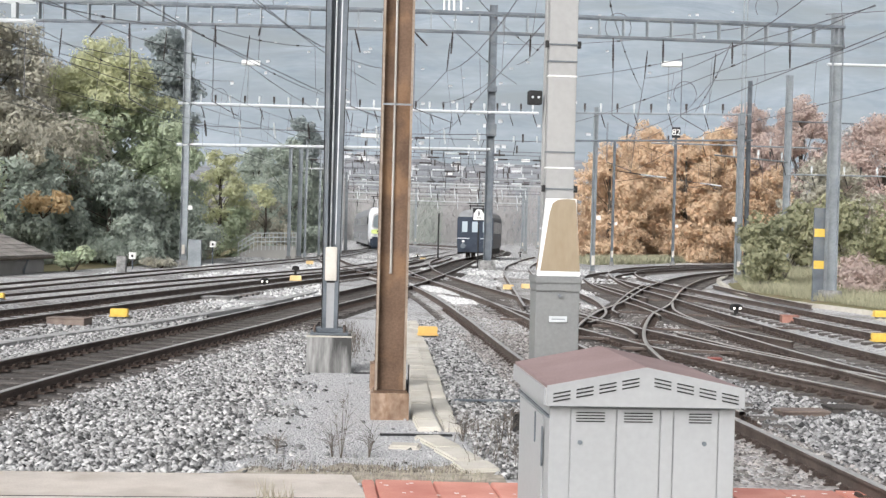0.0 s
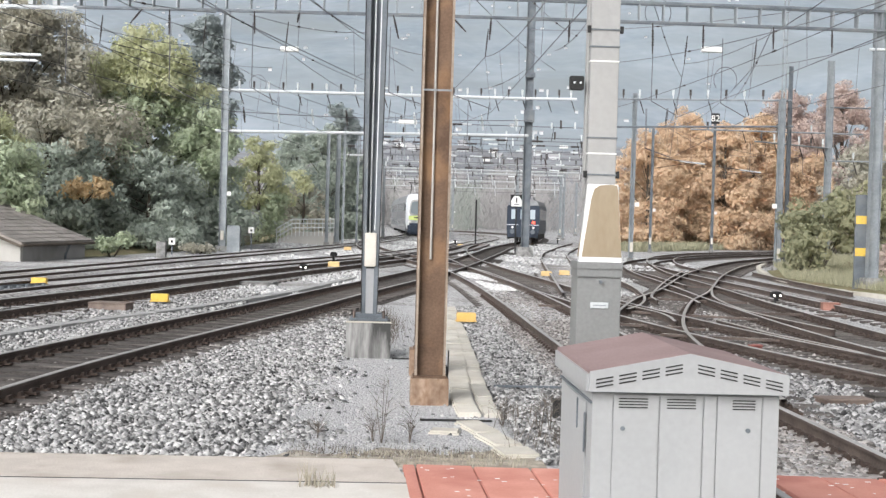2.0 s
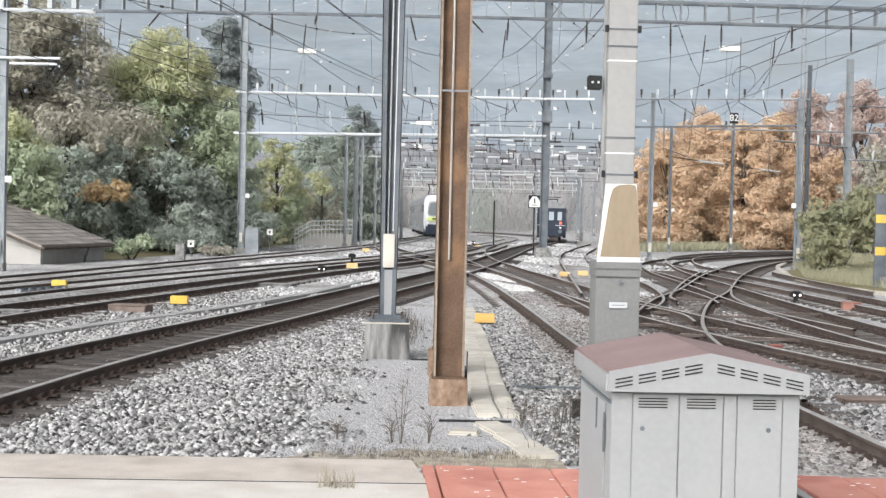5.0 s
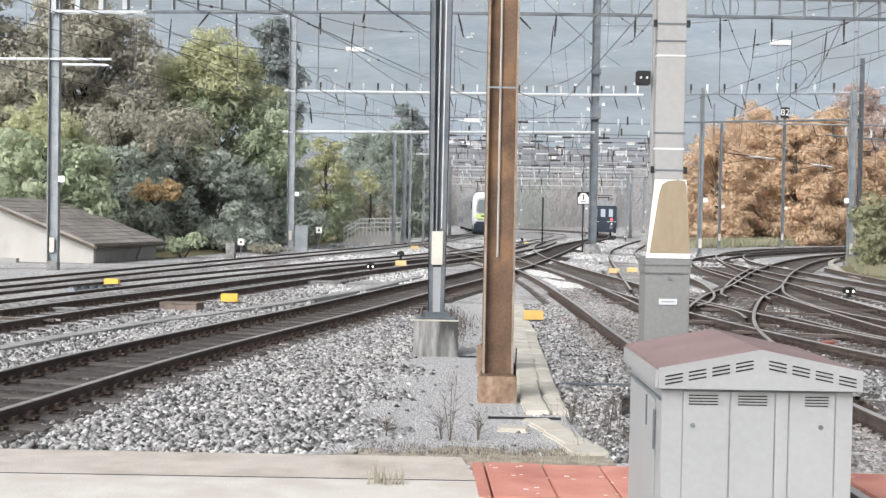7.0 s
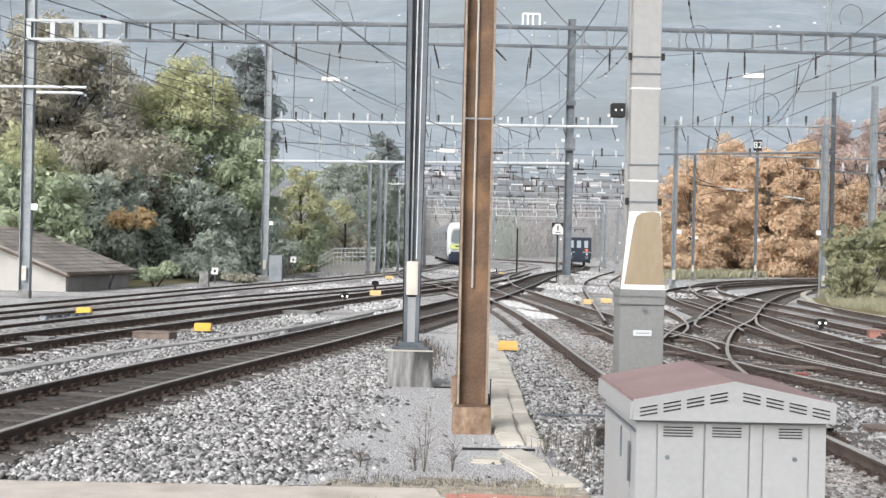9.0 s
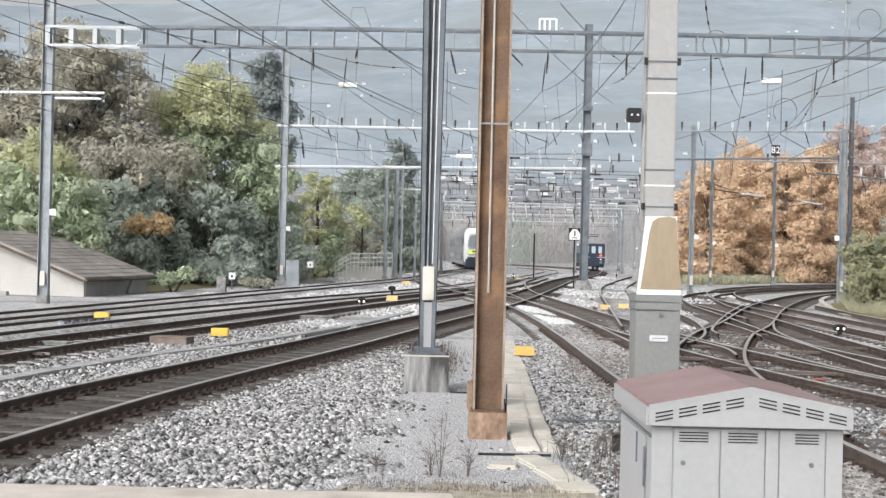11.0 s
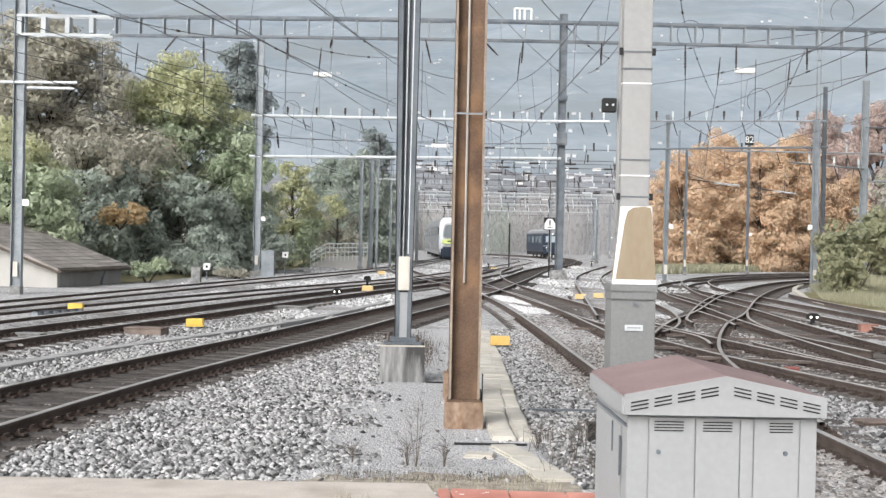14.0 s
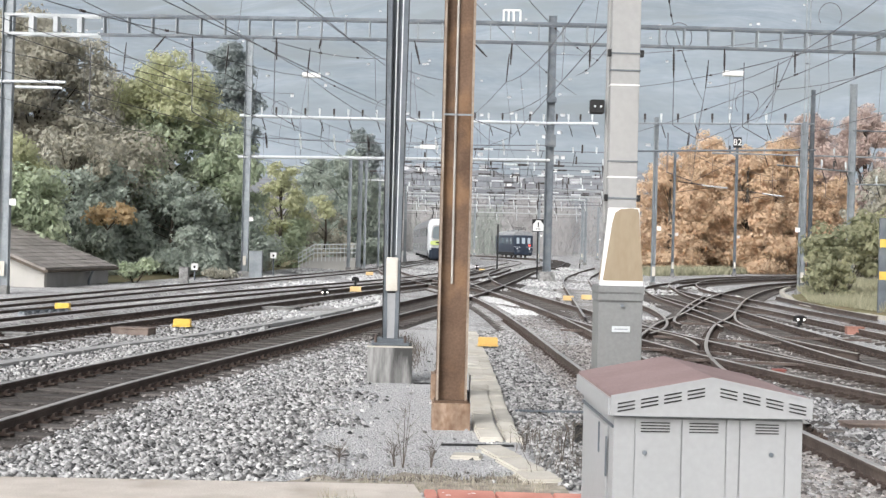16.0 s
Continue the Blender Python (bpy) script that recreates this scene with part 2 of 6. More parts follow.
def leaves(name, a, b):
    """Thin leaves that let light through, each spray in its own tone."""
    m = bpy.data.materials.new(name)
    m.use_nodes = True
    n, l = m.node_tree.nodes, m.node_tree.links
    n.remove(n["Principled BSDF"])
    geo, k, big = n.new("ShaderNodeNewGeometry"), n.new("ShaderNodeMix"), n.new("ShaderNodeTexNoise")
    k.data_type = "RGBA"
    big.inputs["Scale"].default_value = 0.45
    co = n.new("ShaderNodeTexCoord")
    l.new(co.outputs["Object"], big.inputs["Vector"])
    add = n.new("ShaderNodeMath")
    add.operation = "MULTIPLY_ADD"
    l.new(geo.outputs["Random Per Island"], add.inputs[0])
    add.inputs[1].default_value = 0.3
    half = n.new("ShaderNodeMapRange")
    half.inputs["From Min"].default_value, half.inputs["From Max"].default_value = 0.3, 0.7
    half.inputs["To Max"].default_value = 0.7
    l.new(big.outputs["Fac"], half.inputs["Value"])
    l.new(half.outputs[0], add.inputs[2])
    l.new(add.outputs[0], k.inputs[0])
    k.inputs[6].default_value, k.inputs[7].default_value = (*a, 1), (*b, 1)
    d, t, mx = n.new("ShaderNodeBsdfDiffuse"), n.new("ShaderNodeBsdfTranslucent"), n.new("ShaderNodeMixShader")
    l.new(k.outputs[2], d.inputs["Color"])
    l.new(k.outputs[2], t.inputs["Color"])
    mx.inputs[0].default_value = 0.5
    l.new(d.outputs[0], mx.inputs[1])
    l.new(t.outputs[0], mx.inputs[2])
    l.new(mx.outputs[0], n["Material Output"].inputs["Surface"])
    return m


# Leaf colours are lifted and desaturated, so the mist is painted into them.
L_GREEN = leaves("green_leaves", (0.4, 0.465, 0.34), (0.56, 0.605, 0.44))
L_YELLOW = leaves("yellow_green_leaves", (0.47, 0.49, 0.32), (0.63, 0.63, 0.42))
L_BROWN = leaves("brown_green_leaves", (0.4, 0.395, 0.345), (0.54, 0.51, 0.42))
L_OLIVE = leaves("olive_leaves", (0.23, 0.245, 0.16), (0.56, 0.54, 0.36))
L_DARK = leaves("dark_green_leaves", (0.36, 0.41, 0.36), (0.48, 0.52, 0.455))
L_ORANGE = leaves("orange_leaves", (0.63, 0.485, 0.345), (0.745, 0.59, 0.435))
L_RED = leaves("russet_leaves", (0.54, 0.45, 0.41), (0.62, 0.51, 0.46))
L_RUSTY = leaves("rusty_orange_leaves", (0.5, 0.38, 0.22), (0.6, 0.46, 0.29))
L_MISTGREY = leaves("mist_grey_twigs", (0.54, 0.535, 0.53), (0.6, 0.59, 0.58))
L_CONIFER = leaves("conifer_needles", (0.29, 0.325, 0.325), (0.37, 0.41, 0.4))


# ---- building helpers ----
def part(name, bm, mat, parent=None, label=""):
    me = bpy.data.meshes.new(name)
    bm.to_mesh(me)
    bm.free()
    me.materials.append(mat)
    ob = new(name, me)
    if parent:
        ob.parent = parent
    if label:
        ob["label"] = label
    return ob


def shared(name, me, parent, m):
    ob = new(name, me)
    ob.parent = parent
    ob.matrix_basis = m
    return ob


def mesh_of(name, bm, mat):
    me = bpy.data.meshes.new(name)
    bm.to_mesh(me)
    bm.free()
    me.materials.append(mat)
    return me


def base(name, m, label, category, group="", kind=""):
    ob = new(name)
    ob.matrix_basis = m
    ob.empty_display_size = 0.1
    return tagged(ob, label, category, group, kind)


def box(bm, x0, x1, y0, y1, z0, z1, bevel=0.0, m=None):
    r = bmesh.ops.create_cube(bm, size=1)
    mm = Matrix.Translation(((x0 + x1) / 2, (y0 + y1) / 2, (z0 + z1) / 2)) @ Matrix.Diagonal((x1 - x0, y1 - y0, z1 - z0, 1))
    bmesh.ops.transform(bm, matrix=(m @ mm) if m else mm, verts=r["verts"])
    if bevel:
        es = {e for v in r["verts"] for e in v.link_edges}
        bmesh.ops.bevel(bm, geom=list(es), offset=bevel, segments=2, affect="EDGES", clamp_overlap=True)
    return bm


def boxes(*list_of):
    bm = bmesh.new()
    for b in list_of:
        box(bm, *b)
    return bm


def rod(bm, p, q, r, seg=8, r2=None):
    p, q = Vector(p), Vector(q)
    d = q - p
    m = Matrix.Translation((p + q) / 2) @ d.to_track_quat("Z", "Y").to_matrix().to_4x4()
    bmesh.ops.create_cone(bm, cap_ends=True, segments=seg, radius1=r, radius2=r if r2 is None else r2, depth=d.length, matrix=m)
    return bm


def rods(r, *pairs, seg=8):
    bm = bmesh.new()
    for p, q in pairs:
        rod(bm, p, q, r, seg)
    return bm


def prism(bm, outline, y0, y1):
    """An outline in x and z pushed along y."""
    a = [bm.verts.new((x, y0, z)) for x, z in outline]
    b = [bm.verts.new((x, y1, z)) for x, z in outline]
    n = len(a)
    bm.faces.new(a)
    bm.faces.new(b[::-1])
    for i in range(n):
        bm.faces.new((a[i], b[i], b[(i + 1) % n], a[(i + 1) % n]))
    bmesh.ops.recalc_face_normals(bm, faces=bm.faces)
    return bm


def frustum(bm, w0, d0, z0, w1, d1, z1, cx=0, cy=0, cx1=None):
    cx1 = cx if cx1 is None else cx1
    v = [bm.verts.new((c + sx * w / 2, cy + sy * d / 2, z)) for c, w, d, z in ((cx, w0, d0, z0), (cx1, w1, d1, z1)) for sx, sy in ((-1, -1), (1, -1), (1, 1), (-1, 1))]
    for f in ((3, 2, 1, 0), (4, 5, 6, 7), (0, 1, 5, 4), (1, 2, 6, 5), (2, 3, 7, 6), (3, 0, 4, 7)):
        bm.faces.new([v[i] for i in f])
    return bm


def smooth_line(pts, step):
    """Points at even steps along a smooth curve through pts (x, y)."""
    p = [Vector((*q, 0)) if len(q) == 2 else Vector(q) for q in pts]
    p = [2 * p[0] - p[1]] + p + [2 * p[-1] - p[-2]]
    dense = []
    for i in range(1, len(p) - 2):
        a, b, c, d = p[i - 1:i + 3]
        n = max(4, int((c - b).length / 0.25))
        for k in range(n):
            t = k / n
            dense.append(0.5 * ((2 * b) + (c - a) * t + (2 * a - 5 * b + 4 * c - d) * t * t + (3 * b - a - 3 * c + d) * t ** 3))
    dense.append(p[-2])
    out, left = [dense[0]], step
    for a, b in zip(dense, dense[1:]):
        s = (b - a).length
        while s >= left and s > 0:
            a = a + (b - a) * (left / s)
            out.append(a)
            s = (b - a).length
            left = step
        left -= s
    return out


def sweep(line, outline, offset, mat_ids=None):
    """A profile (sideways, up) carried along a line, shifted sideways by offset."""
    bm = bmesh.new()
    rings = []
    for i, p in enumerate(line):
        d = (line[min(i + 1, len(line) - 1)] - line[max(i - 1, 0)]).normalized()
        side = Vector((d.y, -d.x, 0))
        rings.append([bm.verts.new(p + side * (offset + u) + Vector((0, 0, w))) for u, w in outline])
    n = len(outline)
    for a, b in zip(rings, rings[1:]):
        for k in range(n):
            f = bm.faces.new((a[k], a[(k + 1) % n], b[(k + 1) % n], b[k]))
            if mat_ids:
                f.material_index = mat_ids[k]
    bmesh.ops.recalc_face_normals(bm, faces=bm.faces)
    return bm


def tube_mesh(name, lines, r, mat, seg=5):
    """Thin round wires along given point lists."""
    vs, fs = [], []
    for line in lines:
        line = [Vector(p) for p in line]
        for i, p in enumerate(line):
            d = (line[min(i + 1, len(line) - 1)] - line[max(i - 1, 0)]).normalized()
            s = d.cross(Vector((0, 0, 1)))
            s = s.normalized() if s.length > 1e-3 else Vector((1, 0, 0))
            u = s.cross(d)
            b = len(vs)
            for k in range(seg):
                a = 2 * math.pi * k / seg
                vs.append(tuple(p + s * (r * math.cos(a)) + u * (r * math.sin(a))))
            if i:
                for k in range(seg):
                    fs.append((b - seg + k, b - seg + (k + 1) % seg, b + (k + 1) % seg, b + k))
    me = bpy.data.meshes.new(name)
    me.from_pydata(vs, [], fs)
    me.materials.append(mat)
    return new(name, me)


# ---- ground, ballast and platform ----
bm = bmesh.new()
for y0, y1, n in ((-60, 10.9, 6), (10.9, 80, 20), (80, 400, 8), (400, 3000, 6)):
    for i in range(n):
        a, b = y0 + (y1 - y0) * i / n, y0 + (y1 - y0) * (i + 1) / n
        v = [bm.verts.new(c) for c in ((-4000, a, -0.02), (4000, a, -0.02), (4000, b, -0.02), (-4000, b, -0.02))]
        bm.faces.new(v)
tagged(part("ground", bm, M_BALLAST), "grey crushed stone ground of the railway yard", "ground", kind="structure")


def stones(name, spots, size, label, mat=None):
    """Loose angular stones: a squashed octahedron each, turned at random."""
    rng = np.random.default_rng(7)
    n = len(spots)
    unit = np.array([(1, 0, 0), (-1, 0, 0), (0, 1, 0), (0, -1, 0), (0, 0, 1), (0, 0, -1)], float)
    tri = np.array([(0, 2, 4), (2, 1, 4), (1, 3, 4), (3, 0, 4), (2, 0, 5), (1, 2, 5), (3, 1, 5), (0, 3, 5)])
    sc = rng.uniform(0.6, 1.35, (n, 1, 3)) * size * np.array([1.15, 1.0, 0.7])
    v = unit[None] * sc + rng.normal(0, 0.16 * size, (n, 6, 3))
    a, b = rng.uniform(0, 2 * np.pi, n), rng.normal(0, 0.45, n)
    ca, sa, cb, sb = np.cos(a), np.sin(a), np.cos(b), np.sin(b)
    z, o = np.zeros(n), np.ones(n)
    r1 = np.stack([np.stack([ca, -sa, z], 1), np.stack([sa, ca, z], 1), np.stack([z, z, o], 1)], 1)
    r2 = np.stack([np.stack([o, z, z], 1), np.stack([z, cb, -sb], 1), np.stack([z, sb, cb], 1)], 1)
    v = np.einsum("nij,njk,nlk->nli", r1, r2, v) + spots[:, None, :]
    f = (tri[None] + 6 * np.arange(n)[:, None, None]).reshape(-1, 3)
    me = bpy.data.meshes.new(name)
    me.vertices.add(n * 6)
    me.vertices.foreach_set("co", v.reshape(-1))
    me.loops.add(len(f) * 3)
    me.loops.foreach_set("vertex_index", f.reshape(-1).astype(np.int32))
    me.polygons.add(len(f))
    me.polygons.foreach_set("loop_start", np.arange(0, len(f) * 3, 3, dtype=np.int32))
    me.update(calc_edges=True)
    me.materials.append(mat or M_STONE)
    return tagged(new(name, me), label, "ballast", kind="stuff")


TRACK_A = [(-6.7, 2), (-5.75, 7), (-4.88, 12), (-4.18, 16.5), (-3.27, 20.85), (-2.17, 25.7), (-0.66, 33.2), (1.1, 41.5), (3.1, 52), (6.3, 72), (8.4, 86), (10.55, 98), (13.1, 111), (14.6, 119), (16.9, 134), (18.6, 146), (19.5, 157), (19.4, 168), (17.9, 180), (15.3, 193), (11.5, 205)]
TRACK_D = [(3.75, 2), (3.68, 10), (3.62, 20), (3.7, 30), (3.62, 40), (3.2, 49), (1.9, 60), (0.1, 74), (-0.6, 88), (-0.2, 104), (1.6, 122), (4.5, 142)]
TRACK_B = [(-10.2, 8), (-8.6, 18), (-7.2, 25.5), (-5.9, 31), (-4.6, 37), (-3.2, 43), (-1.2, 51), (1.6, 62), (4.6, 76), (7.2, 92), (8.6, 104)]
TRACK_C = [(-12.6, 12), (-10.5, 23), (-8.9, 31), (-7.1, 38.5), (-4.6, 48), (-1.4, 59), (1.6, 71), (4.0, 84), (7.2, 100), (10.2, 118), (12.8, 140), (11.5, 165)]
TRACK_E = [(-14.3, 14), (-12.5, 25.5), (-11.2, 32.8), (-9.45, 42.5), (-7.7, 52.5), (-4.3, 70.5), (-1.0, 90), (1.2, 110), (3.0, 132), (4.4, 155), (4.4, 180)]
TRACK_H = [(10.4, 6), (8.1, 14), (6.4, 22), (5.4, 31), (4.9, 41), (4.4, 53), (4.3, 66), (5.4, 84), (8.0, 104)]
TRACK_I = [(12.6, 6), (12.4, 16), (12.3, 28), (12.6, 38), (13.1, 50), (14.2, 62), (17.8, 76), (25, 90), (37, 104), (52, 116)]
TRACK_J = [(9.6, 6), (9.1, 14), (8.8, 22), (9.3, 31), (10.2, 41), (11.2, 52), (13.6, 64), (19.6, 77), (30, 92), (46, 108)]
TRACK_K = [(3.9, 14), (4.4, 19), (5.3, 24.4), (7.3, 31.8), (9.2, 37.2), (13.2, 50), (18, 63), (23, 73.5), (31, 86), (45, 100)]
TRACK_L = [(5.8, 34), (6.9, 44), (8.0, 54), (9.4, 66), (11.2, 78), (14.9, 97), (18.5, 114)]


def beds():
    for pts in (TRACK_A, TRACK_D, TRACK_B, TRACK_C, TRACK_E, TRACK_H, TRACK_I, TRACK_J, TRACK_K, TRACK_L):
        w = 0.15 if pts is TRACK_A else 0.3
        top = 0.105 if pts in (TRACK_C, TRACK_E) else 0.024 if pts is TRACK_A else 0.03
        shape = [(-1.55 + w, -0.03), (-1.3 + w, top), (1.3 - w, top), (1.55 - w, -0.03)]
        ob = part("track_bed", sweep(smooth_line(pts, 1.5), shape, 0), M_OILBED if pts is TRACK_A else M_TRACKBED if pts in (TRACK_J, TRACK_K, TRACK_H) else M_PALEBED)
        ob.location.z = random.uniform(-0.002, 0.006)
        tagged(ob, "oil-stained brown ballast bed under the rails", "track bed", kind="structure")


beds()


def centre_x(line, ys):
    a = np.array([(p.x, p.y) for p in smooth_line(line, 0.5)])
    return np.interp(ys, a[:, 1], a[:, 0])


def scatter(n, x0, x1, y0, y1, keep):
    rng = np.random.default_rng(int(abs(x0 * 7 + y0 * 13)) + n)
    s = np.stack([rng.uniform(x0, x1, n), rng.uniform(y0, y1, n), rng.uniform(-0.01, 0.025, n)], 1)
    return s[keep(s)]


def off_tracks(s, margin=1.35):
    ok = np.ones(len(s), bool)
    for line in (TRACK_A, TRACK_D, TRACK_B, TRACK_C, TRACK_E):
        ok &= np.abs(s[:, 0] - centre_x(line, s[:, 1])) > margin
    return ok


def path_edge(y):
    """Where the fine gravel path begins on the side of the long curve."""
    return np.interp(y, [10.9, 12.5, 15, 18, 21, 26], [-0.85, -0.8, -0.72, -0.6, -0.3, 0.1])


def west_keep(s):
    ragged = path_edge(s[:, 1]) + 0.25 * np.sin(s[:, 1] * 2.7) + np.random.default_rng(3).normal(0, 0.18, len(s))
    return off_tracks(s, 1.2) & (s[:, 0] < ragged)


stones("ballast_stones", scatter(52000, -5.2, 0.4, 10.95, 26, west_keep), 0.038, "coarse pale and dark grey ballast stones")
stones("ballast_stones", scatter(22000, 1.45, 2.9, 10.95, 30, lambda s: off_tracks(s, 0.95) & (s[:, 0] > np.interp(s[:, 1], [11, 14.6, 21, 30], [1.4, 1.42, 1.64, 1.95]) + 0.04 * np.sin(s[:, 1] * 3))), 0.036, "coarse grey ballast stones along the rail")
stones("ballast_stones", scatter(26000, -9.5, -3, 14, 34, lambda s: off_tracks(s, 1.15)), 0.042, "coarse ballast stones between the tracks")
stones("ballast_stones", scatter(24000, 4.3, 9.0, 10.5, 22, lambda s: (np.abs(s[:, 0] - 3.65) > 1.1) & (np.abs(s[:, 0] - centre_x(TRACK_H, s[:, 1])) > 1.1)), 0.042, "coarse ballast stones beside the switches", M_GREYSTONE)
stones("ballast_stones", scatter(24000, 2.3, 5.0, 10.5, 26, lambda s: np.abs(s[:, 0] - 3.65) < 1.2) + np.array([0, 0, 0.012]), 0.036, "brown-grey stones between the rails", M_BROWNSTONE)
near_a = lambda s: np.abs(s[:, 0] - centre_x(TRACK_A, s[:, 1]))
stones("ballast_stones", scatter(26000, -7.5, -0.5, 10.95, 28, lambda s: (near_a(s) > 0.98) & (near_a(s) < 1.2 + 0.35 * np.random.default_rng(2).random(len(s)))), 0.036, "rust-dusted stones along the main track", M_BROWNSTONE)
stones("ballast_stones", scatter(5200, -6.8, -2.5, 10.95, 24, lambda s: near_a(s) < 0.62) - np.array([0, 0, 0.005]), 0.022, "fine dark stones between the sleepers", M_BROWNSTONE)
stones("ballast_stones", scatter(16000, 2.2, 4.6, 37, 50, lambda s: (np.abs(s[:, 0] - centre_x(TRACK_D, s[:, 1]) - 0.12) < 0.36) & (np.sin(s[:, 1] * 0.9 + s[:, 0] * 3) > -0.5)) + np.array([0, 0, 0.03]), 0.045, "fresh white chippings between the crossing rails", M_WHITESTONE)
stones("ballast_stones", scatter(9000, 4.5, 9.5, 45, 62, lambda s: (np.abs(s[:, 0] - centre_x(TRACK_L, s[:, 1])) > 1.0) & (np.abs(s[:, 0] - centre_x(TRACK_H, s[:, 1])) > 1.0) & (np.sin(s[:, 1] * 0.5 + s[:, 0]) > 0.1)), 0.05, "pale chippings round the mast foot", M_PALESTONE)
stones("ballast_stones", scatter(16000, -10, 0, 33, 60, lambda s: off_tracks(s, 0.92) & (np.sin(s[:, 1] * 0.35 + s[:, 0]) > -0.6)), 0.05, "pale chippings between the outer tracks", M_PALESTONE)

def between_rails(s):
    ok = np.ones(len(s), bool)
    for line in (TRACK_D, TRACK_H):
        ok &= np.abs(np.abs(s[:, 0] - centre_x(line, s[:, 1])) - GAUGE / 2) > 0.12
    return ok


GAUGE = 1.42
stones("ballast_stones", scatter(15000, 2.9, 8.2, 19, 36, between_rails), 0.048, "grey-brown stones among the switch rails", M_BROWNSTONE)
stones("ballast_stones", scatter(5000, 2.9, 8.2, 19, 40, lambda s: between_rails(s) & (np.sin(s[:, 1] * 0.9 + s[:, 0] * 1.7) > 0.2)), 0.05, "pale stones among the switch rails", M_PALESTONE)

stones("ballast_stones", scatter(7000, -13, -7, 20, 70, lambda s: (np.abs(s[:, 0] - centre_x(TRACK_E, s[:, 1])) > 1.0) & (np.abs(s[:, 0] - centre_x(TRACK_E, s[:, 1])) < 1.9)), 0.055, "pale stones along the outer track", M_PALESTONE)
stones("ballast_stones", scatter(30000, -7, 16, 55, 125, lambda s: off_tracks(s, 0.85) & (np.sin(s[:, 1] * 0.3 + s[:, 0] * 0.8) > -0.35)), 0.1, "pale ballast patches far down the yard", M_PALESTONE)
# fine gravel walkway between the masts
bm = bmesh.new()
ys = np.linspace(10.95, 30, 30)
left = [bm.verts.new((float(path_edge(y)) - 0.25 if y < 26 else 0.0, float(y), 0.012)) for y in ys]
right = [bm.verts.new((1.35, float(y), 0.012)) for y in ys]
for i in range(len(ys) - 1):
    bm.faces.new((left[i], right[i], right[i + 1], left[i + 1]))
tagged(part("gravel_path", bm, M_GRAVEL), "fine pale grey gravel walkway around the masts", "path", kind="structure")

stones("path_pebbles", scatter(3500, -0.8, 1.1, 10.95, 22, lambda s: s[:, 0] > path_edge(s[:, 1]) - 0.2) * np.array([1, 1, 0.3]) + np.array([0, 0, 0.008]), 0.011, "small loose pebbles on the gravel path", M_PEBBLE)
stones("path_pebbles", scatter(420, -1.1, 1.1, 10.95, 24, lambda s: s[:, 0] > path_edge(s[:, 1]) - 0.3), 0.034, "scattered ballast stones on the gravel path")

# platform end: two strips of concrete, and red crossing panels
platform = base("platform", pose(0, 0, 0), "pale beige concrete platform end with a straight joint", "platform", kind="structure")
bm = bmesh.new()
low, up = [[bm.verts.new((x, y, z)) for x, y in ((-9, 9.79), (0.3, 9.79), (0.19, 10.72), (-9, 10.76))] for z in (-0.25, 0.05)]
bm.faces.new(up)
bm.faces.new(low[::-1])
for i in range(4):
    bm.faces.new((low[i], low[(i + 1) % 4], up[(i + 1) % 4], up[i]))
part("slab", bm, M_CONCRETE, platform)
part("slab", boxes((-9, 0.33, -8, 9.75, -0.25, 0.05)), M_PALECONCRETE, platform)
part("slab", boxes((0.35, 9, -8, 8.9, -0.25, 0.04, 0.01)), M_PALECONCRETE, platform)
part("joint", boxes((-9, 0.3, 9.7505, 9.7895, -0.2, 0.0485)), M_BLACK, platform, "dark open joint")
# Nearly flush black strip: the shadow below the panels' near edge, as colour.
part("joint", boxes((0.335, 9, 8.9005, 9.15, -0.2, 0.046)), M_BLACK, platform, "black strip painted for the shadowed gap")
crossing = base("crossing", pose(0.6, 10.45, 0), "red rubberised crossing panels with pale scuffs", "crossing", kind="structure")
SKEW = Matrix(((1, -0.022, 0, 0), (-0.07, 1, 0, 0), (0, 0, 1, 0), (0, 0, 0, 1)))
panel_rng = random.Random(8)
for k in range(11):
    x0 = (-0.33 if k == 0 else -0.22 + (k - 1) * 0.475)
    x1 = -0.234 if k == 0 else x0 + 0.461
    if not 2.3 < (x0 + x1) / 2 < 2.45 and not 3.6 < (x0 + x1) / 2 < 3.8:
        part("panel", box(bmesh.new(), x0, x1, -1.28, 0, -0.1, 0.06 + panel_rng.uniform(-0.003, 0.003), 0.008, SKEW), M_RED, crossing)
bm = bmesh.new()
rng = random.Random(4)
for i in range(75):
    x, y, s = rng.uniform(-0.2, 5.0), rng.uniform(-1.22, -0.06), rng.uniform(0.006, 0.014)
    box(bm, x - s * 1.5, x + s * 1.5, y - s * 0.8, y + s * 0.8, 0.0645, 0.0665, 0, pose(0.6, 10.45, 0) @ SKEW)
tagged(part("paint_specks", bm, M_WHITE), "pale specks scattered on the red panels", "specks", kind="stuff")
strip_rng = np.random.default_rng(17)
f = strip_rng.uniform(0, 1, 60)
stones("gap_debris", np.stack([0.23 - 0.02 * f + strip_rng.uniform(0, 0.05, 60), 10.45 - 1.2 * f, np.full(60, 0.02)], 1), 0.02, "pale crumbs of concrete in the gap beside the panels", M_PALESTONE)
# earth strip with dead straw between platform and path
bm = bmesh.new()
lo = [bm.verts.new((x, 10.4, 0.016)) for x in np.linspace(-0.9, 1.5, 25).tolist()]
hi = [bm.verts.new((v.co.x, 11.3 + 0.13 * math.sin(v.co.x * 7) + 0.08 * math.sin(v.co.x * 17) - 0.35 * max(0.0, -v.co.x), 0.016)) for v in lo]
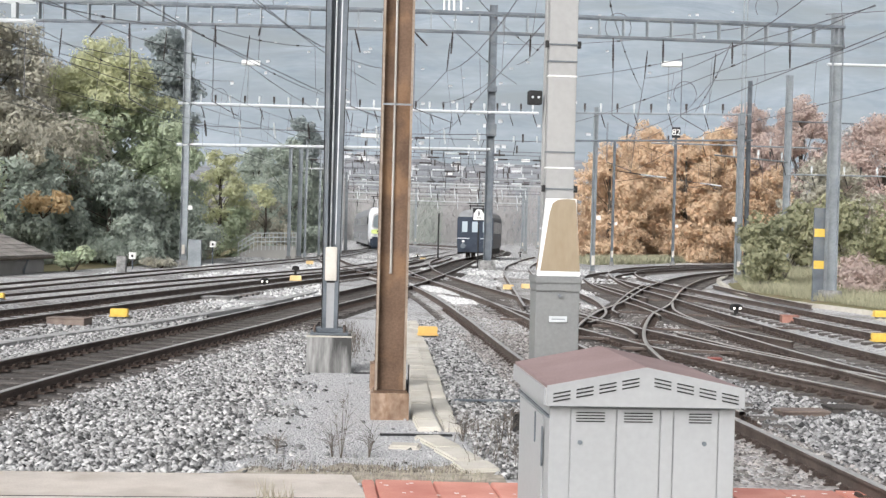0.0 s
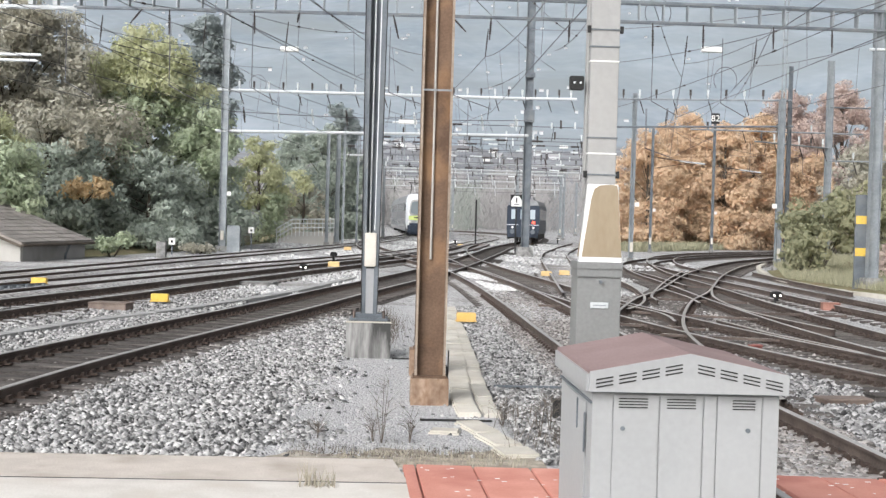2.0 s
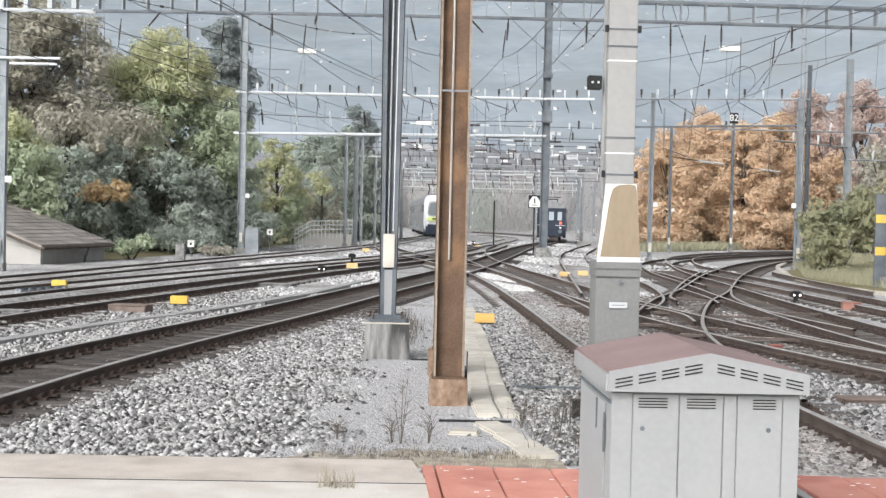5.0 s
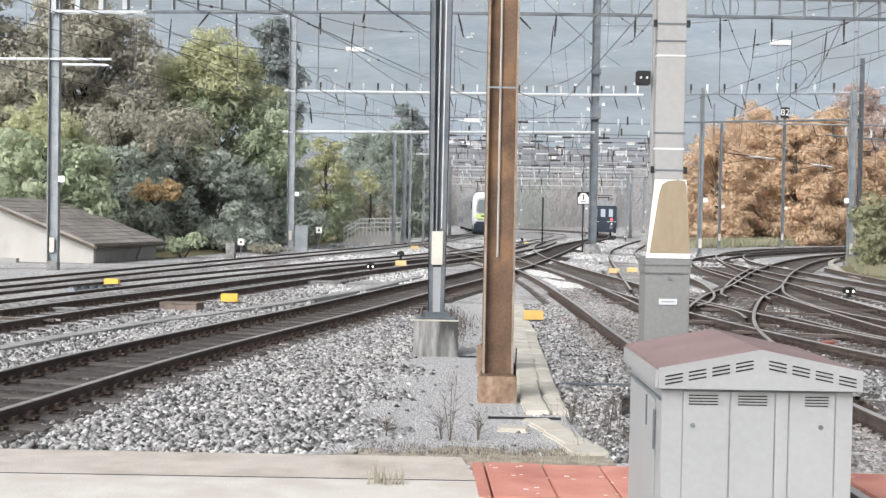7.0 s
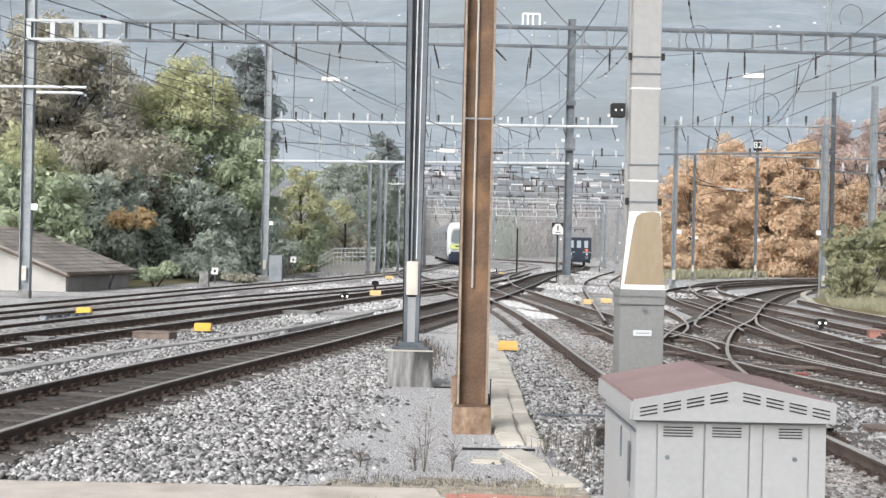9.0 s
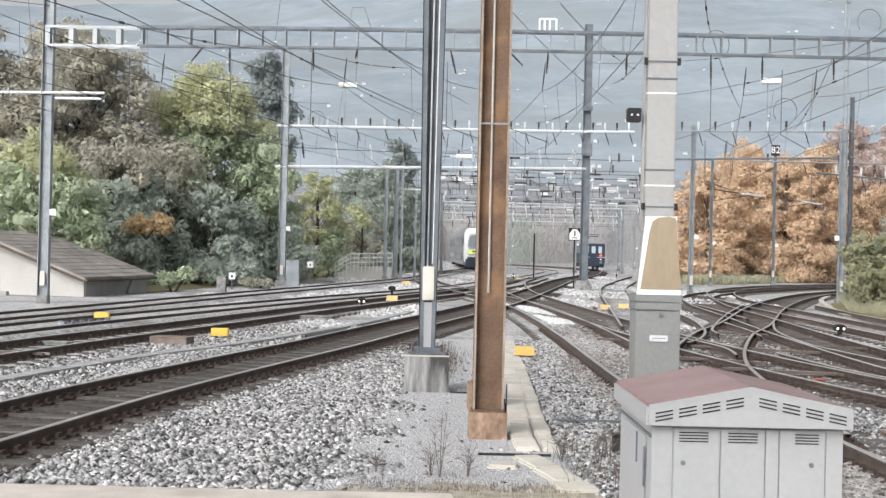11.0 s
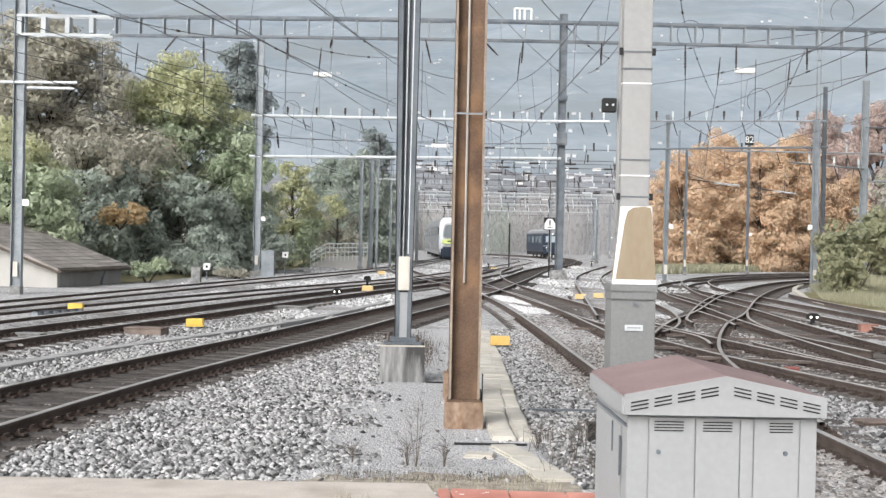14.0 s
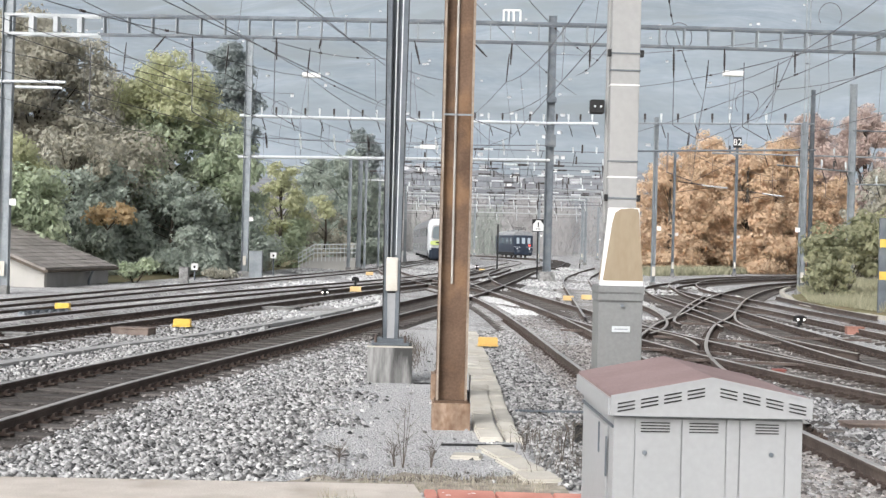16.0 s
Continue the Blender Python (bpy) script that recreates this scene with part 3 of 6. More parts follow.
for i in range(24):
    bm.faces.new((lo[i], lo[i + 1], hi[i + 1], hi[i]))
tagged(part("earth_strip", bm, M_STRAW), "strip of earth with dead straw behind the platform", "earth", kind="structure")

# worn kerb stones that border the path
kerb = base("kerb", pose(0, 0, 0), "row of worn pale kerb stones along the gravel path", "kerb", kind="structure")
for line, w in (([(1.02, 13.3), (1.04, 14.6), (1.16, 17), (1.32, 21), (1.5, 26), (1.62, 30)], 0.25), ([(1.28, 13.3), (1.29, 14.6), (1.37, 17), (1.52, 21), (1.68, 26), (1.8, 30)], 0.19)):
    pts = smooth_line(line, 0.62)
    for a, b in zip(pts, pts[1:]):
        d = b - a
        m = Matrix.Translation(((a.x + b.x) / 2 + random.uniform(-0.012, 0.012), (a.y + b.y) / 2, 0)) @ pose(0, 0, 0, random.uniform(-1, 1), random.uniform(-2, 2), -math.degrees(math.atan2(d.x, d.y)) + random.uniform(-2, 2))
        part("kerb_stone", box(bmesh.new(), -w / 2, w / 2, -0.3, 0.3, -0.1, 0.05 + random.uniform(0, 0.02), 0.015, m), M_KERB, kerb)
for x, y, w, l, r in ((1.06, 12.55, 0.28, 0.7, 14), (1.2, 11.85, 0.28, 0.66, 14), (1.3, 11.25, 0.36, 0.42, 10), (0.72, 12.3, 0.22, 0.3, 80)):
    part("kerb_stone", box(bmesh.new(), -w / 2, w / 2, -l / 2, l / 2, -0.1, 0.05, 0.02, pose(x, y, 0, 0, 0, r)), M_KERB, kerb)
tagged(part("cover_strip", boxes((0.5, 1.25, 13.0, 13.04, 0.01, 0.035, 0.005)), M_BLACK), "black steel strip lying across the path", "strip")


# ---- tracks ----
RAIL = [(-0.065, 0.03), (0.065, 0.03), (0.065, 0.045), (0.012, 0.06), (0.012, 0.14), (0.036, 0.15), (0.036, 0.178), (0.028, 0.186), (-0.028, 0.186), (-0.036, 0.178), (-0.036, 0.15), (-0.012, 0.14), (-0.012, 0.06), (-0.065, 0.045)]
RAIL_IDS = [0] * 6 + [1, 1, 1] + [0] * 5
bm = bmesh.new()
box(bm, -1.25, 1.25, -0.12, 0.12, -0.1, 0.045, 0.012)
SLEEPER = mesh_of("sleeper", bm, M_SLEEPER)


def fastening():
    """One clip plate under a rail: a stepped profile with a raised nut either side."""
    bm = bmesh.new()
    half = [(0.03, 0.03), (0.17, 0.03), (0.17, 0.055), (0.125, 0.06), (0.118, 0.1), (0.092, 0.1), (0.085, 0.072), (0.05, 0.07)]
    prism(bm, half + [(-x, z) for x, z in half[::-1]], -0.05, 0.05)
    return mesh_of("fastening", bm, M_CLIP)


FASTENING = fastening()


def track(pts, label, near=60, clips=26, head=M_RAILTOP, sunk=0.0):
    t = base("railway_track", pose(0, 0, 0), label, "track", "tracks of the yard")
    line = smooth_line(pts, 0.9)
    for s in (-1, 1):
        r = part("rail", sweep(line, RAIL, s * GAUGE / 2, RAIL_IDS), M_RAILSIDE, t)
        r.data.materials.append(head)
    ties = smooth_line(pts, 0.6)
    for i, p in enumerate(ties[:-1]):
        d = ties[i + 1] - p
        if p.y < 8 or p.y > near:
            continue
        m = Matrix.Translation(p) @ pose(0, 0, -sunk, 0, 0, -math.degrees(math.atan2(d.x, d.y)))
        s = shared("sleeper", SLEEPER, t, m)
        if p.y < clips:
            for x in (-GAUGE / 2, GAUGE / 2):
                for y in (-0.15, 0.15):
                    shared("fastening", FASTENING, s, pose(x, y, 0.012))
    return t


track(TRACK_A, "long curving main track with dark oily sleepers", 62, 38)
track(TRACK_D, "straight track beside the gravel path, rusty rails", 60, 34, sunk=0.02)
track(TRACK_B, "siding track with rusty brown rails and switch blades", 70, 34, sunk=0.01)
track(TRACK_C, "siding track that curves across the yard", 0)
track(TRACK_E, "outer curved track along the trees", 0)
track(TRACK_H, "track leading into the switches", 55, 36)
track(TRACK_I, "outer track bending away by the orange trees", 75, 36, sunk=0.01)
track(TRACK_J, "inner track of the bend", 70, 40)
track(TRACK_K, "polished diagonal track through the slip switches", 70, 40, head=M_POLISHED)
track(TRACK_L, "rusty connecting track past the mast", 60, sunk=0.035)


# ---- masts close by ----
def rusty_mast(x, y, w, dep, h, cw, ch, label):
    t = base("catenary_mast", pose(x, y, 0), label, "mast", "rusty masts")
    part("foundation", frustum(bmesh.new(), cw, cw * 0.9, -0.2, cw * 0.98, cw * 0.88, ch), M_FOUNDRUST, t, "rust-stained concrete block")
    for s in (-1, 1):
        part("flange", boxes((s * w / 2 - 0.012, s * w / 2 + 0.012, -dep / 2, dep / 2, ch, h, 0.004)), M_RUST, t)
        # Paler rust tone paints the light caught along the flange fronts.
        part("edge_strip", boxes((s * w / 2 - 0.013, s * w / 2 + 0.013, -dep / 2 - 0.004, -dep / 2 - 0.0005, ch + 0.03, h)), M_RUSTLIT, t)
    part("web", boxes((-w / 2 + 0.0125, w / 2 - 0.0125, -0.03, -0.016, ch, h)), M_RUST, t)
    part("base_plate", boxes((-w / 2 - 0.03, w / 2 + 0.03, -dep / 2 - 0.02, dep / 2 + 0.02, ch, ch + 0.025, 0.005)), M_RUST, t)
    return t


m = rusty_mast(0.642, 14.28, 0.32, 0.25, 7.5, 0.43, 0.31, "rusty brown steel H-section mast on a stained block")
part("conduit", rods(0.014, ((-0.022, -0.05, 1.64), (-0.022, -0.05, 7.3))), M_PALEPIPE, m, "thin grey steel conduit pipe")
part("clamp", boxes((-0.16, 0.16, -0.145, -0.13, 3.52, 3.54)), M_GALV, m)
rusty_mast(0.685, 16.9, 0.24, 0.24, 7.5, 0.4, 0.36, "second rusty steel mast close behind the first")

m = base("catenary_mast", pose(-0.075, 18.95, 0), "dark grey twin-channel steel mast on a concrete plinth", "mast")
part("foundation", frustum(bmesh.new(), 0.67, 0.6, -0.2, 0.65, 0.58, 0.56), M_PLINTH, m, "water-stained grey concrete plinth")
part("base_plate", boxes((-0.28, 0.28, -0.24, 0.24, 0.561, 0.6, 0.008), (-0.2, 0.2, -0.17, 0.17, 0.6, 0.66, 0.008)), M_DARKSTEEL, m)
for i in range(4):
    part("bolt", rods(0.02, (((-0.22, 0.22)[i % 2], (-0.19, 0.19)[i // 2], 0.59), ((-0.22, 0.22)[i % 2], (-0.19, 0.19)[i // 2], 0.68))), M_RAILSIDE, m)
for s in (-1, 1):
    bm = bmesh.new()
    v0, v1 = 0.105, 0.165
    for z0, z1, a, b in ((0.6, 7.8, v0, v1),):
        frustum(bm, 0.03, 0.22, z0, 0.035, 0.24, z1, s * a, 0, s * b)
        frustum(bm, 0.06, 0.012, z0, 0.075, 0.012, z1, s * (a - 0.02), -0.105, s * (b - 0.03))
    part("channel", bm, M_DARKSTEEL, m)
for s in (-1, 1):
    part("edge_strip", frustum(bmesh.new(), 0.012, 0.01, 0.66, 0.014, 0.01, 7.8, s * 0.118, -0.118, s * 0.182), M_BLACK, m)
part("web", frustum(bmesh.new(), 0.18, 0.012, 0.6, 0.28, 0.012, 7.8, 0, 0.03), M_DARKSTEEL, m)
part("conduit", rods(0.013, ((-0.02, -0.03, 1.85), (0.0, -0.03, 7.8)), ((0.06, -0.02, 1.9), (0.09, -0.02, 7.8))), M_PALEGALV, m)
part("panel", boxes((-0.085, 0.085, -0.14, -0.1, 1.36, 1.86, 0.008)), M_CREAM, m, "blank cream sheet panel")
part("web_plate", boxes((-0.086, 0.086, -0.1, -0.094, 0.66, 1.335)), M_CAB, m, "light grey lower plate")
part("panel_frame", boxes((-0.11, 0.11, -0.11, -0.09, 1.33, 1.358), (-0.11, -0.088, -0.11, -0.09, 0.66, 1.9), (0.088, 0.11, -0.11, -0.09, 0.66, 1.9)), M_BLACK, m)

part("rim", boxes((-0.335, 0.335, -0.3, 0.3, 0.535, 0.5595, 0.004)), M_KERB, m, "pale rim along the top of the plinth")
tagged(part("slab_edge", boxes((0.28, 0.72, 18.6, 18.66, 0.0, 0.035, 0.006)), M_BLACK), "dark low slab edge between two masts", "slab")
tagged(part("earth_cable", rods(0.008, ((0.84, 14.2, 0.0), (0.85, 14.22, 0.62)), ((0.86, 14.2, 0.0), (0.83, 14.25, 0.45)))
, M_BLACK), "thin black earthing cable beside the mast", "cable")

m = base("signal_mast", pose(1.842, 10.5, 0), "wide grey mast with an ochre weathered tapered cover", "mast")
part("lower_box", boxes((-0.182, 0.182, -0.16, 0.16, -0.1, 1.655, 0.006)), M_MASTBOX, m)
part("ledge", boxes((-0.187, 0.187, -0.175, 0.175, 1.655, 1.72, 0.006), (-0.192, 0.192, -0.18, 0.18, 1.72, 1.78, 0.006)), M_MASTBOX, m)
shield = [(-0.155, 1.822), (0.175, 1.822), (0.132, 2.37), (0.122, 2.41), (0.07, 2.419), (-0.02, 2.41), (-0.065, 2.38), (-0.088, 2.3)]
part("cover", prism(bmesh.new(), shield, -0.172, 0.06), M_COVER, m, "ochre weathered tapered sheet cover")
part("cover_edge", frustum(bmesh.new(), 0.352, 0.05, 1.781, 0.25, 0.05, 2.42, 0.0, -0.144, 0.008), M_WHITE, m, "white sheet edge of the cover")
part("shaft", boxes((-0.115, 0.122, -0.09, 0.12, 2.2, 8.0, 0.006)), M_MAST, m)
part("cable_duct", boxes((-0.132, -0.117, -0.02, 0.08, 2.3, 8.0, 0.004)), M_MAST, m)
for z, pale in ((2.495, 0), (2.67, 1), (2.8, 0), (3.43, 1), (3.55, 0), (3.69, 0), (4.7, 0)):
    if pale == 1:
        part("seam", boxes((-0.117, 0.124, -0.094, 0.1, z, z + 0.012)), M_WHITE, m)
    elif pale == 0:
        part("band", boxes((-0.12, 0.127, -0.097, 0.1, z, z + 0.012)), M_DARKSTEEL, m)
for z in (2.495, 3.69):
    for s in (-1, 1):
        part("band_bolt", boxes((0.003 + s * 0.135 - 0.013, 0.003 + s * 0.135 + 0.013, -0.1, -0.06, z - 0.02, z + 0.035)), M_BLACK, m)
part("number_plate", boxes((-0.07, 0.08, -0.172, -0.161, 1.4, 1.45, 0.003)), M_PALEGALV, m, "blank pale metal plate")
part("plate_marks", boxes((-0.05, 0.06, -0.1735, -0.172, 1.422, 1.43)), M_GALV, m)
part("lock", rods(0.015, ((0.01, -0.19, 1.62), (0.01, -0.15, 1.62))), M_DARKSTEEL, m)
part("housing", boxes((-0.056, 0.056, -0.05, 0.05, 0, 0.112, 0.006)), M_BLACK, m).matrix_basis = pose(-0.215, -0.02, 3.2)
part("gland", rods(0.0095, ((-0.24, -0.085, 3.255), (-0.24, -0.06, 3.255)), ((-0.19, -0.085, 3.255), (-0.19, -0.06, 3.255))), M_PALEGALV, m)


# ---- equipment cabinet ----
def cabinet():
    t = base("equipment_cabinet", pose(1.845, 7.95, 0.07), "light grey sheet-metal trackside cabinet with a maroon gable roof", "cabinet")
    w, y0, y1, h = 0.555, -0.6, 0.62, 1.045
    part("body", boxes((-w, w, y0, y1, 0, h, 0.006)), M_CAB, t)
    for a, b in ((-0.555, -0.435), (0.456, 0.555)):
        part("pillar", boxes((a + 0.001, b, y0 - 0.006, y0 - 0.0005, 0.01, h - 0.005, 0.002)), M_CAB, t)
    for a, b, lock in ((-0.43, -0.162, -0.375), (-0.155, 0.1, None), (0.106, 0.18, None), (0.186, 0.45, 0.37)):
        d = part("door", boxes((a, b, y0 - 0.012, y0 - 0.0005, 0.02, h - 0.01, 0.003)), M_CAB, t)
        if lock is not None:
            part("lock", rods(0.014, ((lock, y0 - 0.02, 0.835), (lock, y0 - 0.01, 0.835)), seg=12), M_DARKSTEEL, d, "dark round lock")
    for a, b in ((-0.4, -0.23), (-0.115, 0.055), (0.275, 0.41)):
        v = part("vent", boxes((a - 0.005, b + 0.005, y0 - 0.0135, y0 - 0.0122, 0.95, 1.02)), M_CAB, t)
        for k in range(4):
            part("slot", boxes((a, b, y0 - 0.017, y0 - 0.0137, 0.956 + k * 0.017, 0.9625 + k * 0.017)), M_BLACK, v)
    # side door with handle
    sd = part("side_door", boxes((-w - 0.01, -w - 0.0005, -0.42, 0.5, 0.02, 0.96, 0.003)), M_CAB, t)
    part("handle", boxes((-w - 0.02, -w - 0.0105, -0.44, -0.42, 0.66, 0.9, 0.003)), M_DARKSTEEL, sd)
    part("handle", boxes((-w - 0.02, -w - 0.0105, -0.16, -0.145, 0.76, 0.95, 0.003)), M_DARKSTEEL, sd)
    part("side_rail", boxes((-w - 0.012, -w - 0.0005, y0, y1, 0.975, 0.99)), M_DARKSTEEL, t)
    # roof: gable fascia, eaves and two sheets
    e, p, fz = 0.588, 0.265, 1.055
    f0, f1 = -0.675, 0.69
    gable = [(-e, fz), (e, fz), (e, fz + 0.1), (0.0, fz + p - 0.05), (-e, fz + 0.1)]
    part("gable", prism(bmesh.new(), gable, f0, f0 + 0.03), M_CAB, t, "pale grey gable with rows of vent slots")
    part("gable", prism(bmesh.new(), gable, f1 - 0.03, f1), M_CAB, t)
    for s in (-1, 1):
        part("eave", boxes((s * e - 0.012, s * e + 0.012, f0 + 0.031, f1 - 0.031, fz, fz + 0.1)), M_CAB, t)
        bm = prism(bmesh.new(), [(s * (e - 0.005), fz + 0.1), (0, fz + p - 0.05), (0, fz + p - 0.03), (s * (e - 0.005), fz + 0.118)], f0 + 0.012, f1 - 0.006)
        part("roof_sheet", bm, M_CABROOF, t, "weathered maroon roof sheet")
        rise = (p - 0.15) / e
        for k in range(4):
            a, b = 0.045 + k * 0.135, 0.145 + k * 0.135
            for j in range(3):
                za, zb = fz + p - 0.092 - j * 0.022 - rise * a, fz + p - 0.092 - j * 0.022 - rise * b
                q = [(s * a, za), (s * b, zb), (s * b, zb + 0.008), (s * a, za + 0.008)]
                part("slot", prism(bmesh.new(), q, f0 - 0.004, f0 - 0.0005), M_BLACK, t)
        rim = [(s * e, fz + 0.1), (0, fz + p - 0.05), (0, fz + p - 0.033), (s * e, fz + 0.117)]
        part("roof_rim", prism(bmesh.new(), rim, f0 - 0.003, f0 + 0.011), M_CAB, t)
    part("underside", boxes((-e + 0.02, e - 0.02, f0 + 0.032, f1 - 0.032, fz - 0.008, fz + 0.004)), M_DARKSTEEL, t)
    return t


cabinet()


# ---- gantries and masts over the tracks ----
def h_mast(x, y, h, w=0.3, d=0.28, mat=None, label="grey galvanised steel H-section mast", z0=0.0, group="catenary masts", tag=True, foot=0.9, side=1):
    mat = mat or M_GALV
    t = base("catenary_mast", pose(x, y, z0), label, "mast", group)
    for s in (-1, 1):
        part("flange", boxes((s * w / 2 - 0.012, s * w / 2 + 0.012, -d / 2, d / 2, 0.2, h)), mat, t)
    part("web", boxes((-w / 2 + 0.0125, w / 2 - 0.0125, -0.012, 0.012, 0.2, h)), mat, t)
    part("foundation", boxes((-w * foot, w * foot, -w * foot, w * foot, -0.3, 0.28 if foot < 1 else 0.6, 0.02)), M_FOUND, t)
    if tag:
        part("number_plate", boxes((side * (w / 2 + 0.14) - 0.11, side * (w / 2 + 0.14) + 0.11, -d / 2 - 0.03, -d / 2 - 0.01, 3.0, 3.22)), M_WHITE, t, "blank white plate")
        part("sleeve", boxes((-0.08, 0.08, -d / 2 - 0.03, -d / 2 - 0.005, 0.6, 1.1)), M_CREAM, t, "white painted band")
    return t


def insulator(bm, p, q, r=0.035):
    p, q = Vector(p), Vector(q)
    rod(bm, p, q, max(0.014, r * 0.55), 6)
    for k in range(6):
        c = p.lerp(q, 0.25 + 0.09 * k)
        e = p.lerp(q, 0.25 + 0.09 * k + 0.05)
        rod(bm, c, e, r * 1.3, 7, r * 0.6)


def gantry(a, b, z0, z1, label, step=1.22, hangers=(), camber=0.0, pale=3.1):
    """A flat ladder beam of two cambered chords and many uprights between two masts; its first bays are pale."""
    a, b = Vector((*a, 0)), Vector((*b, 0))
    t = base("gantry", pose(0, 0, 0), label, "gantry")
    d = b - a
    m = Matrix.Translation(a) @ Vector((1, 0, 0)).rotation_difference(d.normalized()).to_matrix().to_4x4()
    n = int(d.length / step)
    lift = lambda x: camber * 4 * (x / d.length) * (1 - x / d.length)
    for z, h in ((z0, 0.03), (z1, 0.045)):
        for y in (-0.16, 0.16):
            part("chord", boxes((-0.1, pale, y - 0.03, y + 0.03, z - 0.045, z + 0.045)), M_MIDGALV, t, "pale end of the chord").matrix_basis = m
            xs = [pale + 0.002 + (d.length + 0.2 - pale) * k / 12 for k in range(13)]
            line = [Vector((x, y, z + lift(x))) for x in xs]
            part("chord", sweep(line, [(-h, -h), (h, -h), (h, h), (-h, h)], 0), M_DARKSTEEL, t).matrix_basis = m
    for i in range(n + 1):
        x = d.length * i / n
        near = x < pale
        w = 0.08 if near else 0.022
        part("upright", box(bmesh.new(), x - w, x + w, -0.17, 0.17, z0 + 0.052 + lift(x), z1 - 0.052 + lift(x), 0, m), M_MIDGALV if near else M_GALV, t)
    for x, lean, drop in hangers:
        bm = bmesh.new()
        p = Vector((x, a.y + (b.y - a.y) * (x - a.x) / d.x, z0 + lift(x - a.x)))
        insulator(bm, p, p + Vector((lean, 0, -drop)), 0.042)
        part("insulator", bm, M_INSUL, t, "dark hanging insulator")
    return t


def pipe_span(a, b, z, label, r=0.09, studs=0, mat=None, z2=None):
    t = base("cross_beam", pose(0, 0, 0), label, "beam", "cross beams")
    z2 = z if z2 is None else z2
    part("pipe", rods(r, ((*a, z), (*b, z2)), seg=10), mat or M_PALEGALV, t)
    a, b = Vector((*a, z)), Vector((*b, z2))
    for k in range(studs):
        p = a.lerp(b, (k + 0.5) / studs)
        bm = rods(0.03, (p, p + Vector((0, 0, 0.45))))
        rod(bm, p + Vector((0, 0, 0.2)), p + Vector((0, 0, 0.5)), 0.06, 7)
        part("post_insulator", bm, M_PALEGALV if k % 2 else M_INSUL, t)
        if k % 2:
            bm = bmesh.new()
            insulator(bm, p, p + Vector((0.25, 0, -0.75)))
            part("insulator", bm, M_INSUL, t)
    return t


h_mast(-13.38, 43.6, 12.2, 0.34, foot=0.55, label="tall grey steel mast beside the outer track")
h_mast(16.83, 42.2, 9.75, 0.34, label="tall grey steel mast on the grass verge", z0=0.2, tag=False)
HANGERS = [(-8.04, -0.4, 0.5), (-7.13, 0, 0.85), (-4.28, 0.02, 0.75), (-2.76, -0.07, 0.35), (0.39, 0.2, 0.8), (2.35, 0.5, 0.5), (3.69, -0.04, 0.75), (6.33, -0.01, 0.75), (9.14, 0.02, 1.05), (10.85, 0.01, 0.8), (13.22, 0.01, 0.75), (15.2, 0.02, 0.8)]
main_gantry = gantry((-13.38, 43.6), (16.83, 42.2), 8.82, 9.46, "long dark ladder-beam gantry across all tracks", 0.8, HANGERS, 0.09)
# switch frame and small white rack that stand on the beam
part("switch_frame", rods(0.022, ((-3.06, 43.1, 9.6), (-2.98, 43.1, 10.3)), ((-2.98, 43.1, 10.3), (-2.56, 43.1, 10.3)), ((-2.56, 43.1, 10.3), (-2.33, 43.1, 9.6))), M_GALV, main_gantry, "thin steel frame on the beam")
part("rack", rods(0.035, *[((x, 42.8, 9.62), (x, 42.8, 10.0)) for x in (3.38, 3.55, 3.72, 3.95)], ((3.38, 42.8, 10.0), (3.95, 42.8, 10.0))), M_WHITE, main_gantry, "small white rack of posts")
pipe_span((-17, 43.9), (-11.35, 43.3), 7.2, "short pale cross arm on the mast", 0.05)
pipe_span((-13.0, 43.2), (-11.4, 43.1), 6.98, "short pale cross arm on the mast", 0.05)
h_mast(-8.3, 69.2, 13.0, 0.36, label="tall pale grey steel mast beside the relay box")
h_mast(8.4, 71.2, 15.0, 0.42, mat=M_DARKSTEEL, label="tall dark grey steel mast on a pale block", foot=1.05, tag=False)
pipe_span((-8.75, 69.2), (8.4, 71.2), 8.7, "pale steel pipe beam between two masts", 0.085, 22, z2=8.95)
pipe_span((-8.8, 69.2), (8.4, 71.2), 6.48, "pale lower steel pipe beam between masts", 0.085, 0, z2=6.87)
pipe_span((8.4, 71.0), (11.0, 70.5), 8.95, "short pale arm on the dark mast", 0.07, 4)
h_mast(19.15, 59.6, 8.2, 0.26, mat=M_GALV, label="broad grey mast at the edge of the grass", side=-1)
h_mast(19.72, 60.2, 9.85, 0.16, 0.12, mat=M_DARKSTEEL, label="slim dark mast behind the broad one", tag=False)
pipe_span((12.4, 66.4), (19.6, 59.6), 8.63, "thin grey beam towards the verge", 0.05, 10, M_GALV, 8.15)
pipe_span((12.4, 66.4), (19.7, 59.6), 7.16, "thin dark lower beam between masts", 0.05, 0, M_DARKSTEEL, 6.92)
h_mast(13.41, 66.2, 8.95, 0.18, label="grey mast between the bending tracks")
h_mast(20.05, 92, 9.1, 0.15, 0.15, mat=M_DARKSTEEL, label="dark mast before the orange trees")
h_mast(26.75, 100, 11.0, 0.17, 0.17, mat=M_DARKSTEEL, label="dark mast before the orange trees")
h_mast(25.2, 70, 11.5, 0.32, label="tall pale mast behind the verge shrubs", tag=False)
h_mast(-3.3, 85, 7.5, 0.2, label="slim grey steel mast near the ramp", tag=False)
h_mast(-2.65, 86, 7.7, 0.27, label="slim grey steel mast near the ramp", tag=False)
pipe_span((-2.5, 86), (0.2, 86), 6.2, "short pale arm on the mast", 0.05)
